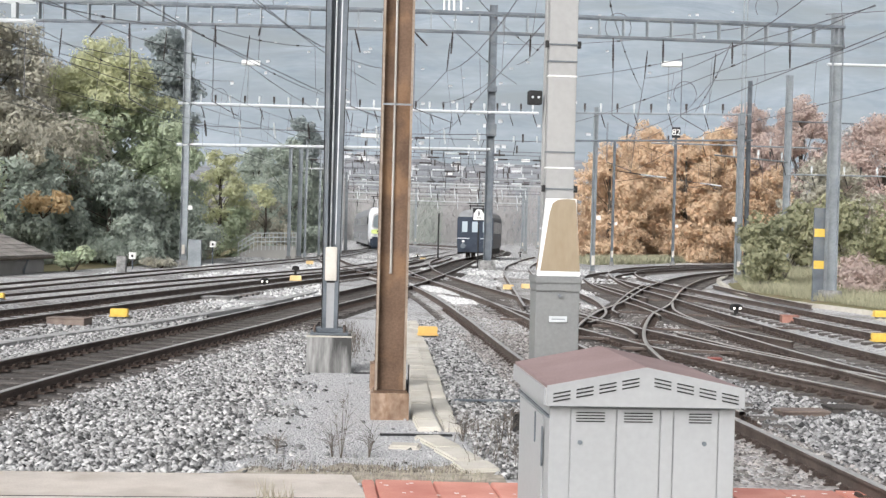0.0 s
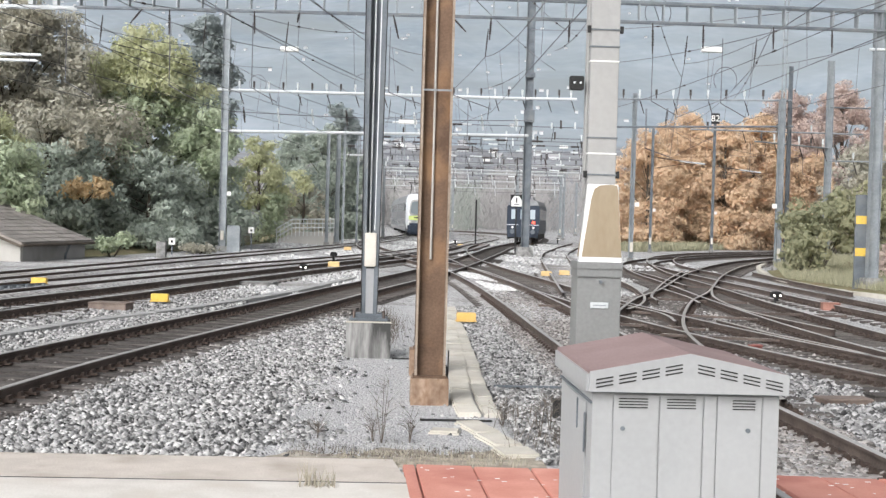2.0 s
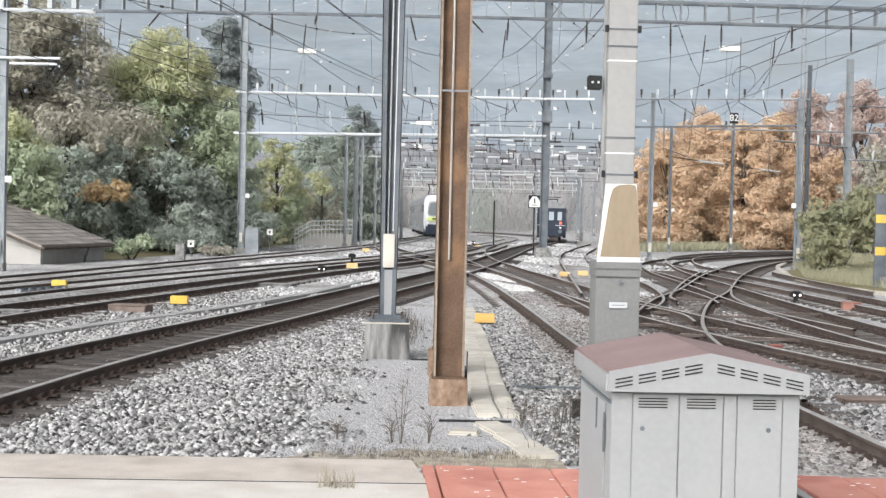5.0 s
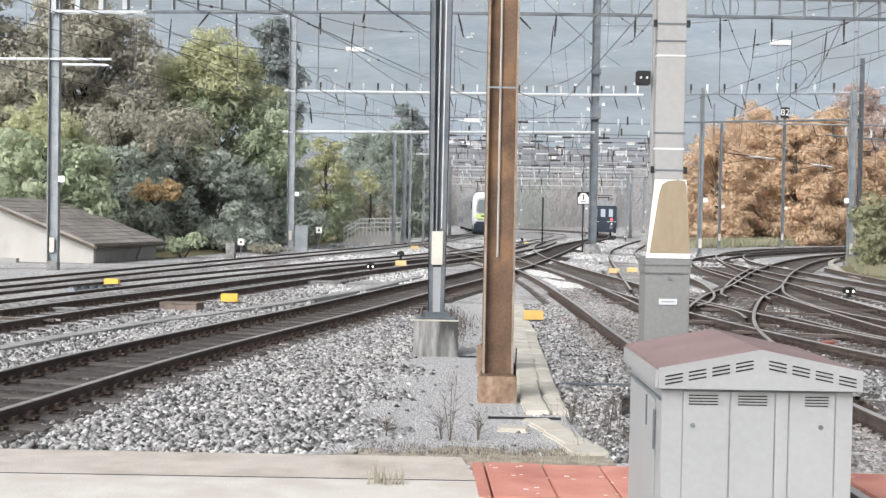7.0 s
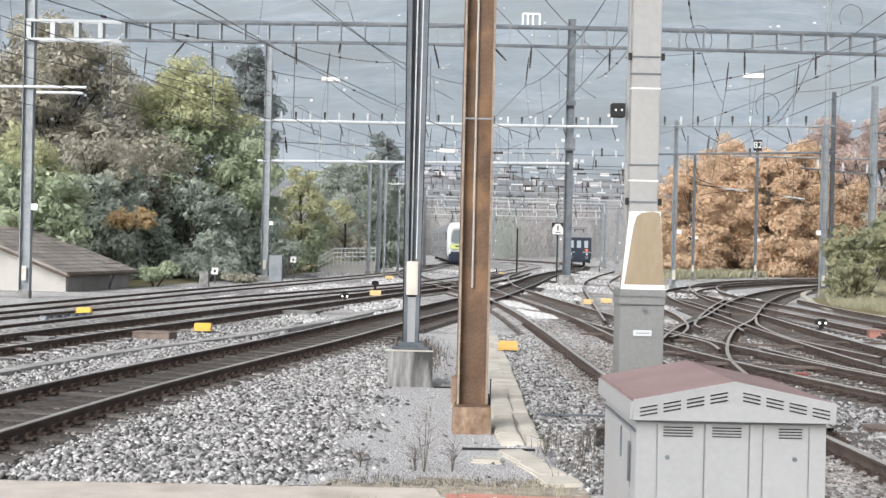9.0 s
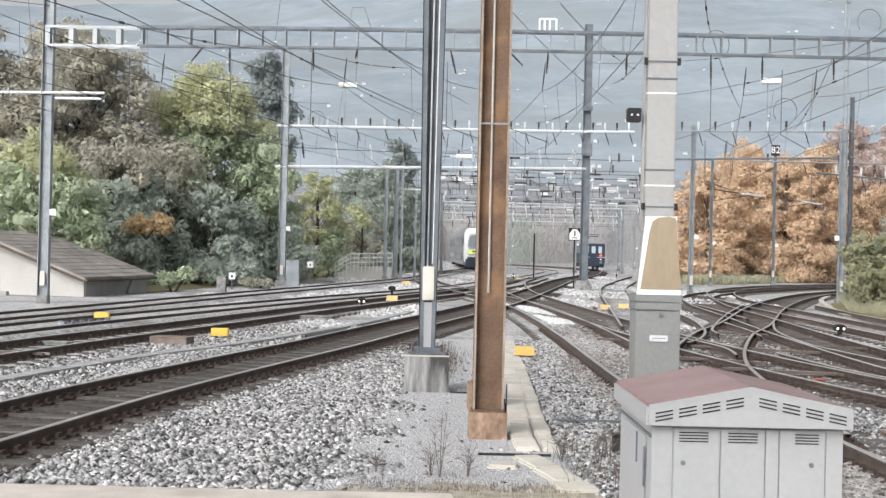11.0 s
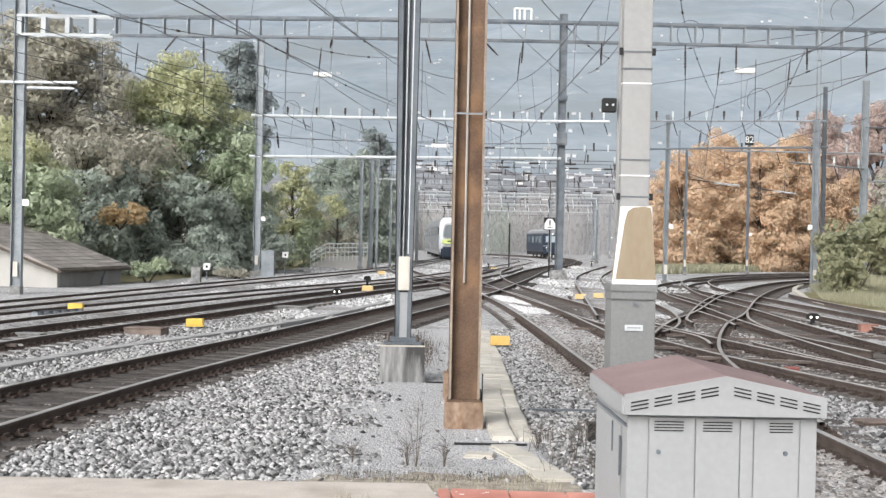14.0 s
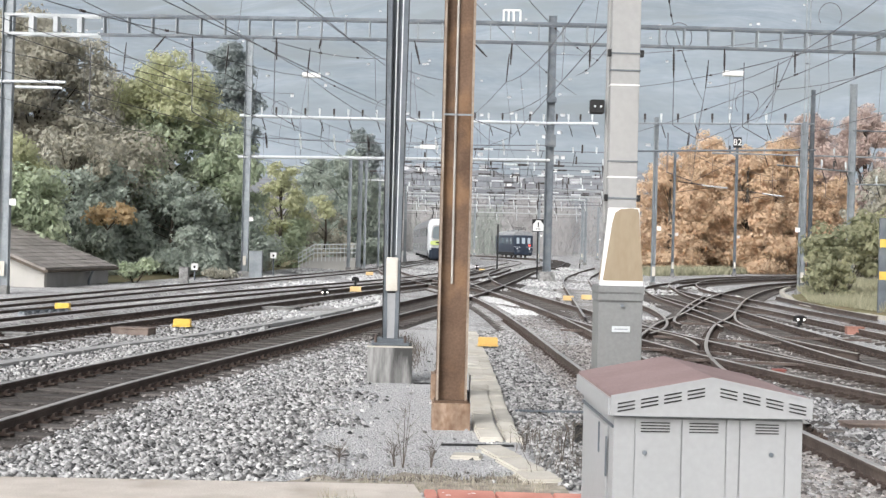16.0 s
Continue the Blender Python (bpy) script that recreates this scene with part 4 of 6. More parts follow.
for y, xl, xr, z, step in ((116, 0.62, 20.3, 7.2, 1), (140, 0.77, 20.7, 7.15, 0), (170, 0.95, 25.2, 7.2, 0), (207, 1.2, 30.7, 7.2, 0)):
    h_mast(xl, y, z + 0.25, 0.22, tag=False, label="grey steel mast of a distant gantry")
    h_mast(xr, y, z + 0.25, 0.22, tag=False, label="grey steel mast of a distant gantry")
    pipe_span((xl, y), (xr, y), z, "pale cross beam of a distant gantry", 0.075, 14, M_MIDGALV)
    if step:
        pipe_span((xl, y), (xr, y), z - 0.62, "pale cross beam of a distant gantry", 0.06, 0, M_MIDGALV)
for x, y, h in ((15.5, 140, 8), (24, 165, 8), (30, 190, 8), (12, 200, 9), (23.4, 128, 6.5), (28.5, 150, 9)):
    h_mast(x, y, h, 0.3, label="slim grey mast far down the tracks")


pipe_span((16.5, 42.2), (20.2, 42.0), 8.2, "pale cross arm on the verge mast", 0.05)
pipe_span((25.2, 70), (29.0, 70), 8.9, "thin dark arm on the tall mast", 0.04, 0, M_DARKSTEEL)
pipe_span((19.8, 66), (25.2, 70), 6.6, "thin grey beam behind the shrubs", 0.045, 6, M_GALV)
pipe_span((25.2, 70), (30.5, 69), 5.9, "thin grey beam behind the shrubs", 0.045, 6, M_GALV)
pipe_span((19.8, 80), (31, 80), 8.2, "pale thin beam far behind the verge", 0.05, 5, M_GALV)
# tall twin poles that rise beside the broad mast
t = base("twin_pole", pose(19.25, 59.75, 0), "pair of slim pale poles rising above the mast", "pole")
for dx in (-0.09, 0.09):
    part("pole", rods(0.035, ((dx, 0, -0.1), (dx, 0, 14.5))), M_GALV, t)
for z in (8.2, 11.0, 14.2):
    part("spacer", boxes((-0.12, 0.12, -0.03, 0.03, z, z + 0.06)), M_DARKSTEEL, t)


def bracket_arm(x, y, x0, x1, z):
    """A short pale tube held off its mast by a dark insulated stay."""
    t = base("bracket_arm", pose(0, 0, 0), "short pale tube on a dark insulated bracket", "bracket", "bracket arms")
    part("tube", rods(0.06, ((x0, y, z + 0.1), (x1, y, z - 0.08))), M_PALEGALV, t)
    bm = bmesh.new()
    insulator(bm, (x, y, z + 0.35), (x0, y, z + 0.1), 0.05)
    rod(bm, (x, y, z - 0.5), ((x0 + x1) / 2, y, z), 0.02, 5)
    part("stay", bm, M_INSUL, t)


# the sign with the mast's number
def number_sign(x, y, z):
    t = base("mast_sign", pose(x, y, z), "black plate with a white number on the mast", "sign")
    part("plate", boxes((-0.34, 0.34, -0.02, 0.02, -0.42, 0.42, 0.01)), M_BLACK, t)
    part("bracket", boxes((-0.1, 0.1, 0.021, 0.09, -0.3, 0.3)), M_DARKSTEEL, t)
    cu = bpy.data.curves.new("number", "FONT")
    cu.body, cu.size, cu.align_x, cu.align_y, cu.extrude = "82", 0.72, "CENTER", "CENTER", 0.005
    cu.materials.append(M_WHITE)
    ob = new("number", cu)
    ob.parent = t
    ob.matrix_basis = pose(0, -0.028, 0, 90, 0, 0)
    return t


number_sign(26.7, 99.78, 10.6)
bracket_arm(26.75, 99.8, 28.8, 30.5, 6.5)
bracket_arm(20.05, 91.8, 22.0, 23.9, 6.65)


# luminaires on thin stems
def yard_lamp(x, y, z, s=0.5, stem=2.4):
    t = base("yard_lamp", pose(x, y, z), "white rectangular yard lamp on a thin stem", "lamp", "yard lamps")
    part("housing", boxes((-s, s, -0.2, 0.2, -0.09, 0.16, 0.02)), M_WHITE, t)
    part("stem", rods(0.03, ((-0.3 * s, 0, -stem), (-0.3 * s, 0, -0.09))), M_GALV, t)
    return t


yard_lamp(-5.0, 70.2, 11.1)
yard_lamp(16.6, 63.2, 10.9)
yard_lamp(1.6, 70.4, 7.35)
for x, y, z in ((2.0, 116, 8.6), (10.5, 116, 8.3), (15.5, 128, 9.6), (5, 140, 8.4), (12, 140, 8.6), (17, 116, 8.9), (9, 170, 8.6), (19, 170, 8.8)):
    yard_lamp(x, y, z, 0.38, z - 7.1)


# ---- overhead wires ----
def hung(points, sag):
    out = []
    for a, b in zip(points, points[1:]):
        a, b = Vector(a), Vector(b)
        for k in range(10):
            f = k / 10
            out.append(a.lerp(b, f) - Vector((0, 0, sag * 4 * f * (1 - f))))
    out.append(Vector(points[-1]))
    return out


def overhead(line, ends, z_up=7.6, z_low=5.75):
    sup = [y for y in (-8, 18, 43, 70, 96, 122, 158, 200) if ends[0] <= y <= ends[1]]
    xs = centre_x(line, np.array(sup, float))
    stag = [0.25 * (-1) ** i for i in range(len(sup))]
    top = [(float(x), y, z_up) for x, y in zip(xs, sup)]
    low = [(float(x) + s, y, z_low) for x, y, s in zip(xs, sup, stag)]
    tw = tube_mesh("messenger_wire", [hung(top, 0.7)], 0.01, M_WIRE)
    tagged(tw, "dark sagging carrier wire above a track", "wire", "overhead wires")
    tagged(tube_mesh("contact_wire", [hung(low, 0.02)], 0.009, M_WIRE), "dark straight contact wire above a track", "wire", "overhead wires")
    drops = []
    for a, b in zip(hung(top, 0.7)[::2], hung(low, 0.02)[::2]):
        drops.append((a, b))
    dr = tube_mesh("dropper", drops, 0.005, M_WIRE, 4)
    dr.parent = tw
    dr["kind"] = "stuff"
    # steady arms and insulators at each support
    for (x, y, z), (xl, _, zl) in zip(top[1:], low[1:]):
        t = base("steady_arm", pose(x, y, 0), "thin steady arm with insulators holding the wire", "bracket", "steady arms")
        part("arm", rods(0.015, ((-1.1, 0, zl + 0.55), (xl - x, 0, zl + 0.1)), ((-1.1, 0, zl + 0.55), (-1.1, 0, z + 0.9))), M_WIRE, t)
        bm = bmesh.new()
        insulator(bm, (0.08, 0, z + 0.95), (0, 0, z), 0.028)
        part("insulator", bm, M_INSUL, t)


for line, ends in ((TRACK_A, (-8, 158)), (TRACK_B, (18, 100)), (TRACK_C, (18, 160)), (TRACK_D, (-8, 125)), (TRACK_E, (18, 160)), (TRACK_I, (18, 100)), (TRACK_J, (18, 96))):
    overhead(line, ends)
CROSS = [((-5.5, 24, 7.3), (-0.93, 69.5, 9.4)), ((-7.9, 22, 6.6), (-5.57, 43.2, 8.8)), ((-3.2, 31, 8.5), (1.82, 69.8, 10.14)), ((2.2, 43, 10.5), (9.8, 71, 10.57)), ((3.6, 38, 9.6), (9.32, 60, 10.89)), ((12.9, 30, 7.9), (11.61, 62, 9.98)),
         ((14.6, 34, 8.7), (11.82, 66, 7.97)), ((8.26, 60, 10.19), (7.24, 43, 9.28)), ((-9.41, 40, 8.11), (-8.4, 69, 9.42)), ((-10.87, 50, 8.63), (-5.84, 69, 9.96)), ((9.16, 42.8, 9.71), (15.79, 66, 9.84)), ((9.16, 42.8, 9.71), (7.9, 38, 10.3)),
         ((5.46, 70, 9.26), (8.3, 70.8, 10.7)), ((-4.43, 43.2, 8.79), (-0.32, 60, 10.78)), ((16.4, 42.2, 9.9), (22, 30, 9.4)), ((-13.38, 43.6, 10.2), (-24, 36, 10.8)), ((13.2, 42.5, 8.8), (17.2, 61, 8.3)), ((8.4, 71, 12.8), (14, 43, 9.5))]
for a, b in CROSS:
    wire = tagged(tube_mesh("feeder_wire", [hung([a, b], 0.25)], 0.013, M_WIRE), "dark slanting overhead wire with small fittings", "wire", "overhead wires")
    line = hung([a, b], 0.25)
    for k in (3, 6):
        bm = bmesh.new()
        insulator(bm, line[k], line[k] + (line[k + 1] - line[k]).normalized() * 0.6, 0.026)
        part("insulator", bm, M_INSUL, wire)
for i, (y, z, xl, xr) in enumerate(((69.6, 7.6, -8.3, 8.4), (116, 5.9, 0.62, 20.3), (140, 6.2, 0.77, 20.7), (170, 5.9, 0.95, 25.2))):
    ob = tube_mesh("span_wire", [hung([(xl, y, z), (xr, y, z)], 0.15)], 0.022, M_WIRE)
    tagged(ob, "cross-span wire with small insulators", "wire", "overhead wires")
    for k in range(9):
        bm = bmesh.new()
        x = xl + (xr - xl) * (k + 0.5) / 9
        insulator(bm, (x, y, z + 0.25), (x + 0.1, y, z - 0.6), 0.07)
        part("insulator", bm, M_PALEGALV if (k + i) % 3 else M_INSUL, ob)


def cross_span(y, z, xl, xr, n, seed):
    """A light cross-span between two slim masts, hung with rows of pale insulators and fittings."""
    rng = random.Random(seed)
    for x in (xl, xr):
        h_mast(x, y, z + 0.3, 0.13, 0.13, tag=False, label="slim grey mast of a cross-span")
    t = base("cross_span", pose(0, 0, 0), "cross-span wires hung with pale insulators", "wire", "cross-spans")
    part("span_wire", rods(0.022, ((xl, y, z), (xr, y, z)), seg=6), M_WIRE, t)
    part("span_wire", rods(0.018, ((xl, y, z - 0.9), (xr, y, z - 0.9)), seg=6), M_WIRE, t)
    for k in range(n):
        x = xl + (xr - xl) * (k + rng.uniform(0.2, 0.8)) / n
        zz = z - (0.9 if rng.random() < 0.45 else 0.0)
        if rng.random() < 0.6:
            part("insulator", rods(0.055, ((x, y, zz - 0.08), (x, y, zz + rng.uniform(0.25, 0.5)))), M_PALEGALV if rng.random() < 0.6 else M_INSUL, t)
        else:
            part("insulator", rods(0.06, ((x, y, zz), (x + rng.uniform(0.4, 0.9), y, zz)), seg=6), M_PALEGALV if rng.random() < 0.5 else M_INSUL, t)
        if k % 3 == 0:
            part("hanger", rods(0.02, ((x, y, zz - 0.9), (x + rng.uniform(-0.3, 0.3), y, zz)), seg=5), M_INSUL, t)


for k, (y, z, xl, xr) in enumerate(((78, 7.9, -0.2, 13.7), (84, 7.6, -2.2, 14.7), (91, 7.5, -1.4, 15.9), (99, 7.4, -0.4, 17.3), (107, 7.3, 0.2, 18.7), (128, 7.4, 0.7, 22.4))):
    cross_span(y, z, xl, xr, 20, 90 + k)


def wire_loop(x, y, z, r, label="thin hanging loop of cable"):
    pts = [(x + r * math.cos(a), y, z + r * 1.1 * math.sin(a)) for a in np.linspace(-0.6, 3.8, 14)]
    tagged(tube_mesh("cable_loop", [pts], 0.014, M_WIRE), label, "cable", "cable loops")


for x, y, z, r in ((-0.9, 69.5, 9.3, 0.5), (9.4, 43, 9.3, 0.45), (11.8, 43, 7.1, 0.4), (14.6, 43, 10.2, 0.4), (-6.6, 69.4, 9.1, 0.45)):
    wire_loop(x, y, z, r)


# ---- small trackside things ----
def yellow_box(x, y, mat=None, s=1.0, label="yellow plastic track magnet cover on a low stand", z=0.0):
    t = base("magnet_box", pose(x, y, z), label, "box", "track boxes")
    part("cover", box(bmesh.new(), -0.19 * s, 0.19 * s, -0.1, 0.1, 0.1, 0.115 + 0.13 * s, 0.014), mat or M_YELLOW, t)
    part("rim", boxes((-0.205 * s, 0.205 * s, -0.13, 0.13, 0.07, 0.0995, 0.006)), mat or M_YELLOW, t)
    part("stand", boxes((-0.13, -0.07, -0.07, 0.07, -0.05 - z, 0.07)), M_DARKSTEEL, t)
    part("stand", boxes((0.07, 0.13, -0.07, 0.07, -0.05 - z, 0.07)), M_DARKSTEEL, t)
    part("foot", boxes((-0.15, 0.15, -0.12, 0.12, -0.05 - z, 0.02 - z, 0.01)), M_KERB, t, "pale concrete foot")


yellow_box(1.83, 25.1, M_AMBER)
yellow_box(-4.78, 28.6)
yellow_box(-8.69, 33.4, z=0.03)
yellow_box(6.35, 46.8, M_ORANGEBOX)
yellow_box(7.2, 48.0, M_ORANGEBOX)
yellow_box(-1.54, 47.4, M_ORANGEBOX, 1.1, z=0.12)
yellow_box(-1.59, 72.6, M_ORANGEBOX, 1.1, z=0.06)
yellow_box(15.2, 34.4)
yellow_box(11.4, 25.7)
yellow_box(6.2, 93, M_ORANGEBOX)


def dwarf_signal(x, y, h=0.46, lit=True):
    t = base("dwarf_signal", pose(x, y, 0), "black dwarf signal with two lit white lamps" if lit else "black dwarf signal seen from behind", "signal", "dwarf signals")
    part("housing", prism(bmesh.new(), [(-0.15, h - 0.16), (0.15, h - 0.16), (0.15, h - 0.05), (0.09, h + 0.01), (-0.09, h + 0.01), (-0.15, h - 0.05)], -0.1, 0.1), M_BLACK, t)
    part("post", boxes((-0.05, 0.05, -0.05, 0.05, -0.05, h - 0.1605)), M_BLACK, t)
    part("hood", boxes((-0.15, 0.15, -0.16, -0.101, h - 0.045, h - 0.03)), M_BLACK, t)
    if lit:
        for k in (-1, 1):
            part("lamp", rods(0.03, ((k * 0.085, -0.13, h - 0.1), (k * 0.085, -0.101, h - 0.1)), seg=12), M_LAMPWHITE, t, "glowing white lamp")


dwarf_signal(-2.5, 44.4, 0.36)
dwarf_signal(11.25, 35.0, 0.3)
dwarf_signal(-1.75, 53.4, 0.55, False)
dwarf_signal(17.0, 118, 0.5)
dwarf_signal(6.0, 96, 0.45)


def crate(name, x, y, w, d, h, mat, label, cat="box", rz=0.0, z=0.0):
    t = base(name, pose(x, y, z, 0, 0, rz), label, cat)
    part("housing", boxes((-w / 2, w / 2, -d / 2, d / 2, -0.05, h, 0.012)), mat, t)
    part("lid", boxes((-w / 2 - 0.015, w / 2 + 0.015, -d / 2 - 0.015, d / 2 + 0.015, h, h + 0.03, 0.01)), mat, t)
    return t


crate("point_machine", 11.6, 31.7, 0.42, 0.34, 0.2, M_REDBROWN, "rust-brown point machine box by the rail", rz=-8)
crate("track_box", 6.24, 20.4, 0.18, 0.16, 0.15, M_REDPLASTIC, "small red junction box in the ballast")
crate("cable_pit", -5.45, 26.6, 0.8, 0.45, 0.15, M_BROWNBOX, "low rusty brown cable pit cover", "cover", -10)
crate("cable_pit", -3.5, 37, 1.3, 0.6, 0.09, M_FOUND, "low grey cable pit cover", "cover", -12)
crate("cable_pit", 5.65, 14.9, 0.6, 0.3, 0.06, M_BROWNBOX, "brown wooden cable pit cover", "cover", 5)
crate("cable_pit", 6.3, 15.3, 0.35, 0.3, 0.06, M_SLEEPER, "grey concrete cable pit cover", "cover", 5)
crate("cable_pit", -7.7, 25.6, 0.9, 0.3, 0.07, M_FOUND, "grey point rodding cover between the rails", "cover", -12)
crate("relay_box", -7.55, 68, 0.68, 0.5, 1.38, M_GALV, "tall grey relay box beside the mast", "cabinet")
crate("marker_stone", -9.61, 57.6, 0.4, 0.4, 0.68, M_FOUND, "grey concrete marker stone", "stone")
crate("switch_box", 1.96, 13.3, 0.09, 0.1, 0.2, M_BLACK, "small black switch post by the rail", "post")


def small_sign(x, y, h, s=0.26, label="small white square sign on a post"):
    t = base("track_sign", pose(x, y, 0), label, "sign", "small track signs")
    part("plate", boxes((-s, s, -0.015, 0.015, h - 2 * s, h, 0.005)), M_WHITE, t)
    part("post", rods(0.035, ((0, 0.06, -0.1), (0, 0.06, h))), M_DARKSTEEL, t)
    part("mark", boxes((-0.28 * s, 0.28 * s, -0.019, -0.0155, h - 1.4 * s, h - 0.7 * s)), M_BLACK, t)


small_sign(-9.85, 62, 0.78, 0.16)
small_sign(-7.02, 72, 1.3, 0.17)

# house-shaped white stop sign
t = base("stop_board", pose(8.3, 75.2, 0), "white house-shaped board with a dark edge on a slim post", "sign")
part("board", prism(bmesh.new(), [(-0.32, 2.92), (0.32, 2.92), (0.32, 3.28), (0.13, 3.55), (-0.13, 3.55), (-0.32, 3.28)], -0.03, 0.0), M_WHITE, t)
part("backing", prism(bmesh.new(), [(-0.36, 2.88), (0.36, 2.88), (0.36, 3.62), (-0.36, 3.62)], 0.002, 0.03), M_BLACK, t)
part("mark", boxes((-0.035, 0.035, -0.036, -0.031, 3.15, 3.45), (-0.14, 0.14, -0.036, -0.031, 3.02, 3.06)), M_BLACK, t)
part("post", rods(0.045, ((0, 0.06, -0.1), (0, 0.06, 3.6))), M_BLACK, t)
tagged(part("marker_post", rods(0.06, ((7.7, 98, -0.1), (7.7, 98, 3.6))), M_BLACK), "slim black marker post between the tracks", "post")

# striped post panel beside the verge mast
t = base("marker_board", pose(16.55, 42.6, 0.2), "dark grey panel with two yellow fields", "panel")
part("board", boxes((-0.2, 0.2, -0.05, 0.05, -0.2, 3.1, 0.01)), M_DARKSTEEL, t)
for z in (1.0, 2.1):
    part("yellow_field", boxes((-0.19, 0.19, -0.056, -0.051, z, z + 0.28)), M_YELLOW, t, "yellow field")

tagged(part("point_rod", boxes((1.5, 2.82, 15.6, 15.64, 0.03, 0.06, 0.006)), M_DARKSTEEL), "thin dark steel rod from the kerb to the rail", "rod")
tagged(part("mast_clamp", boxes((8.1, 8.7, 70.9, 70.97, 7.6, 8.3, 0.02)), M_DARKSTEEL), "dark steel clamp plate on the tall mast", "clamp")
tagged(part("mast_clamp", boxes((8.12, 8.68, 70.9, 70.97, 10.1, 10.4, 0.02)), M_DARKSTEEL), "dark steel clamp plate on the tall mast", "clamp")

# cable trough
t = base("cable_trough", pose(0, 0, 0), "pale concrete cable trough lids beside the track", "trough", kind="structure")
pts = smooth_line([(-7.6, 12), (-6.45, 18.4), (-5.3, 23.2), (-3.75, 27.9), (-2.2, 34), (-0.8, 42)], 0.7)
for a, b in zip(pts, pts[1:]):
    d = b - a
    m = Matrix.Translation(((a.x + b.x) / 2, (a.y + b.y) / 2, 0)) @ pose(0, 0, 0, 0, random.uniform(-1, 1), -math.degrees(math.atan2(d.x, d.y)))
    part("trough_lid", box(bmesh.new(), -0.15, 0.15, -0.34, 0.34, -0.1, 0.06 + random.uniform(0, 0.012), 0.01, m), M_MAST, t)

# ramp with a steel railing
t = base("ramp", pose(0, 0, 0), "low concrete ramp wall beside the track", "ramp", kind="structure")
part("wall", prism(bmesh.new(), [(-6.9, -0.1), (-3.0, -0.1), (-3.0, 0.85), (-5.6, 0.85), (-6.9, 0.3)], 90, 91.5), M_PLASTER, t)
r = base("railing", pose(0, 0, 0), "pale galvanised steel railing along the ramp", "railing")
top = [(-7.0, 89.9, 1.05), (-5.9, 89.9, 1.73), (-2.7, 89.9, 1.83)]
for z in (0, -0.3, -0.6):
    part("rail", rods(0.032, *[((a[0], a[1], a[2] + z), (b[0], b[1], b[2] + z)) for a, b in zip(top, top[1:])]), M_PALEGALV, r)
for k in range(17):
    x = -7.0 + 4.3 * k / 16
    zt = float(np.interp(x, [-7.0, -5.9, -2.7], [1.05, 1.73, 1.83]))
    part("post", rods(0.022, ((x, 89.9, zt - 1.2), (x, 89.9, zt))), M_PALEGALV, r)

# point rods and switch gear in the slip
for x, y, l, rz in ((5.2, 24.5, 2.6, 60), (7.0, 27.5, 2.8, 62), (8.5, 33, 2.6, 66), (6.2, 22.2, 2.2, 72), (9.6, 28.6, 2.4, 80), (4.9, 29.3, 2.2, 70), (11.0, 40, 2.4, 75), (-7.6, 22.6, 1.6, 75)):
    t = base("point_rod", pose(x, y, 0.09, 0, 0, rz - 90), "thin steel point rod across the switch", "rod", "point rods")
    part("bar", boxes((-l / 2, l / 2, -0.03, 0.03, 0, 0.05, 0.008)), M_RAILSIDE, t)
    part("bar", boxes((-l / 2, l / 2, 0.16, 0.2, 0, 0.04, 0.008)), M_RAILTOP, t)


# closure and guard rails of the slip switches
SLIP = [[(8.36, 44.4), (7.92, 38.7), (7.19, 33.5), (6.39, 30.1), (5.64, 28.1)], [(7.18, 31.8), (7.58, 34.3), (10.0, 43.1), (12.86, 52.4)],
        [(8.61, 37.5), (8.37, 33.4), (8.0, 30.6)], [(10.24, 38.1), (9.13, 33.6), (8.56, 29.2), (8.57, 26.7), (8.83, 23.4)],
        [(7.03, 25.6), (7.23, 22.5), (7.6, 20.1), (7.75, 17)], [(5.81, 30.4), (6.22, 27.2), (5.98, 24.7)], [(10.55, 52.9), (10.37, 47.6), (9.89, 39.5)], [(16.0, 53), (15.1, 45), (14.6, 38)]]
for pts in SLIP:
    t = base("switch_rail", pose(0, 0, 0), "loose curved switch rail with a worn head", "rail", "switch rails")
    r = part("rail", sweep(smooth_line(pts, 0.5), RAIL, 0, RAIL_IDS), M_RAILSIDE, t)
    r.data.materials.append(M_POLISHED)

t = base("roller_frame", pose(-8.58, 31.3, -0.04, 0, 0, 68), "row of dark steel point rollers between rails", "rollers")
part("bar", boxes((-0.9, 0.9, -0.03, 0.03, 0.2, 0.26)), M_DARKSTEEL, t)
for k in range(6):
    part("roller", boxes((-0.9 + k * 0.33, -0.74 + k * 0.33, -0.1, 0.1, -0.02, 0.24, 0.02)), M_GALV, t)


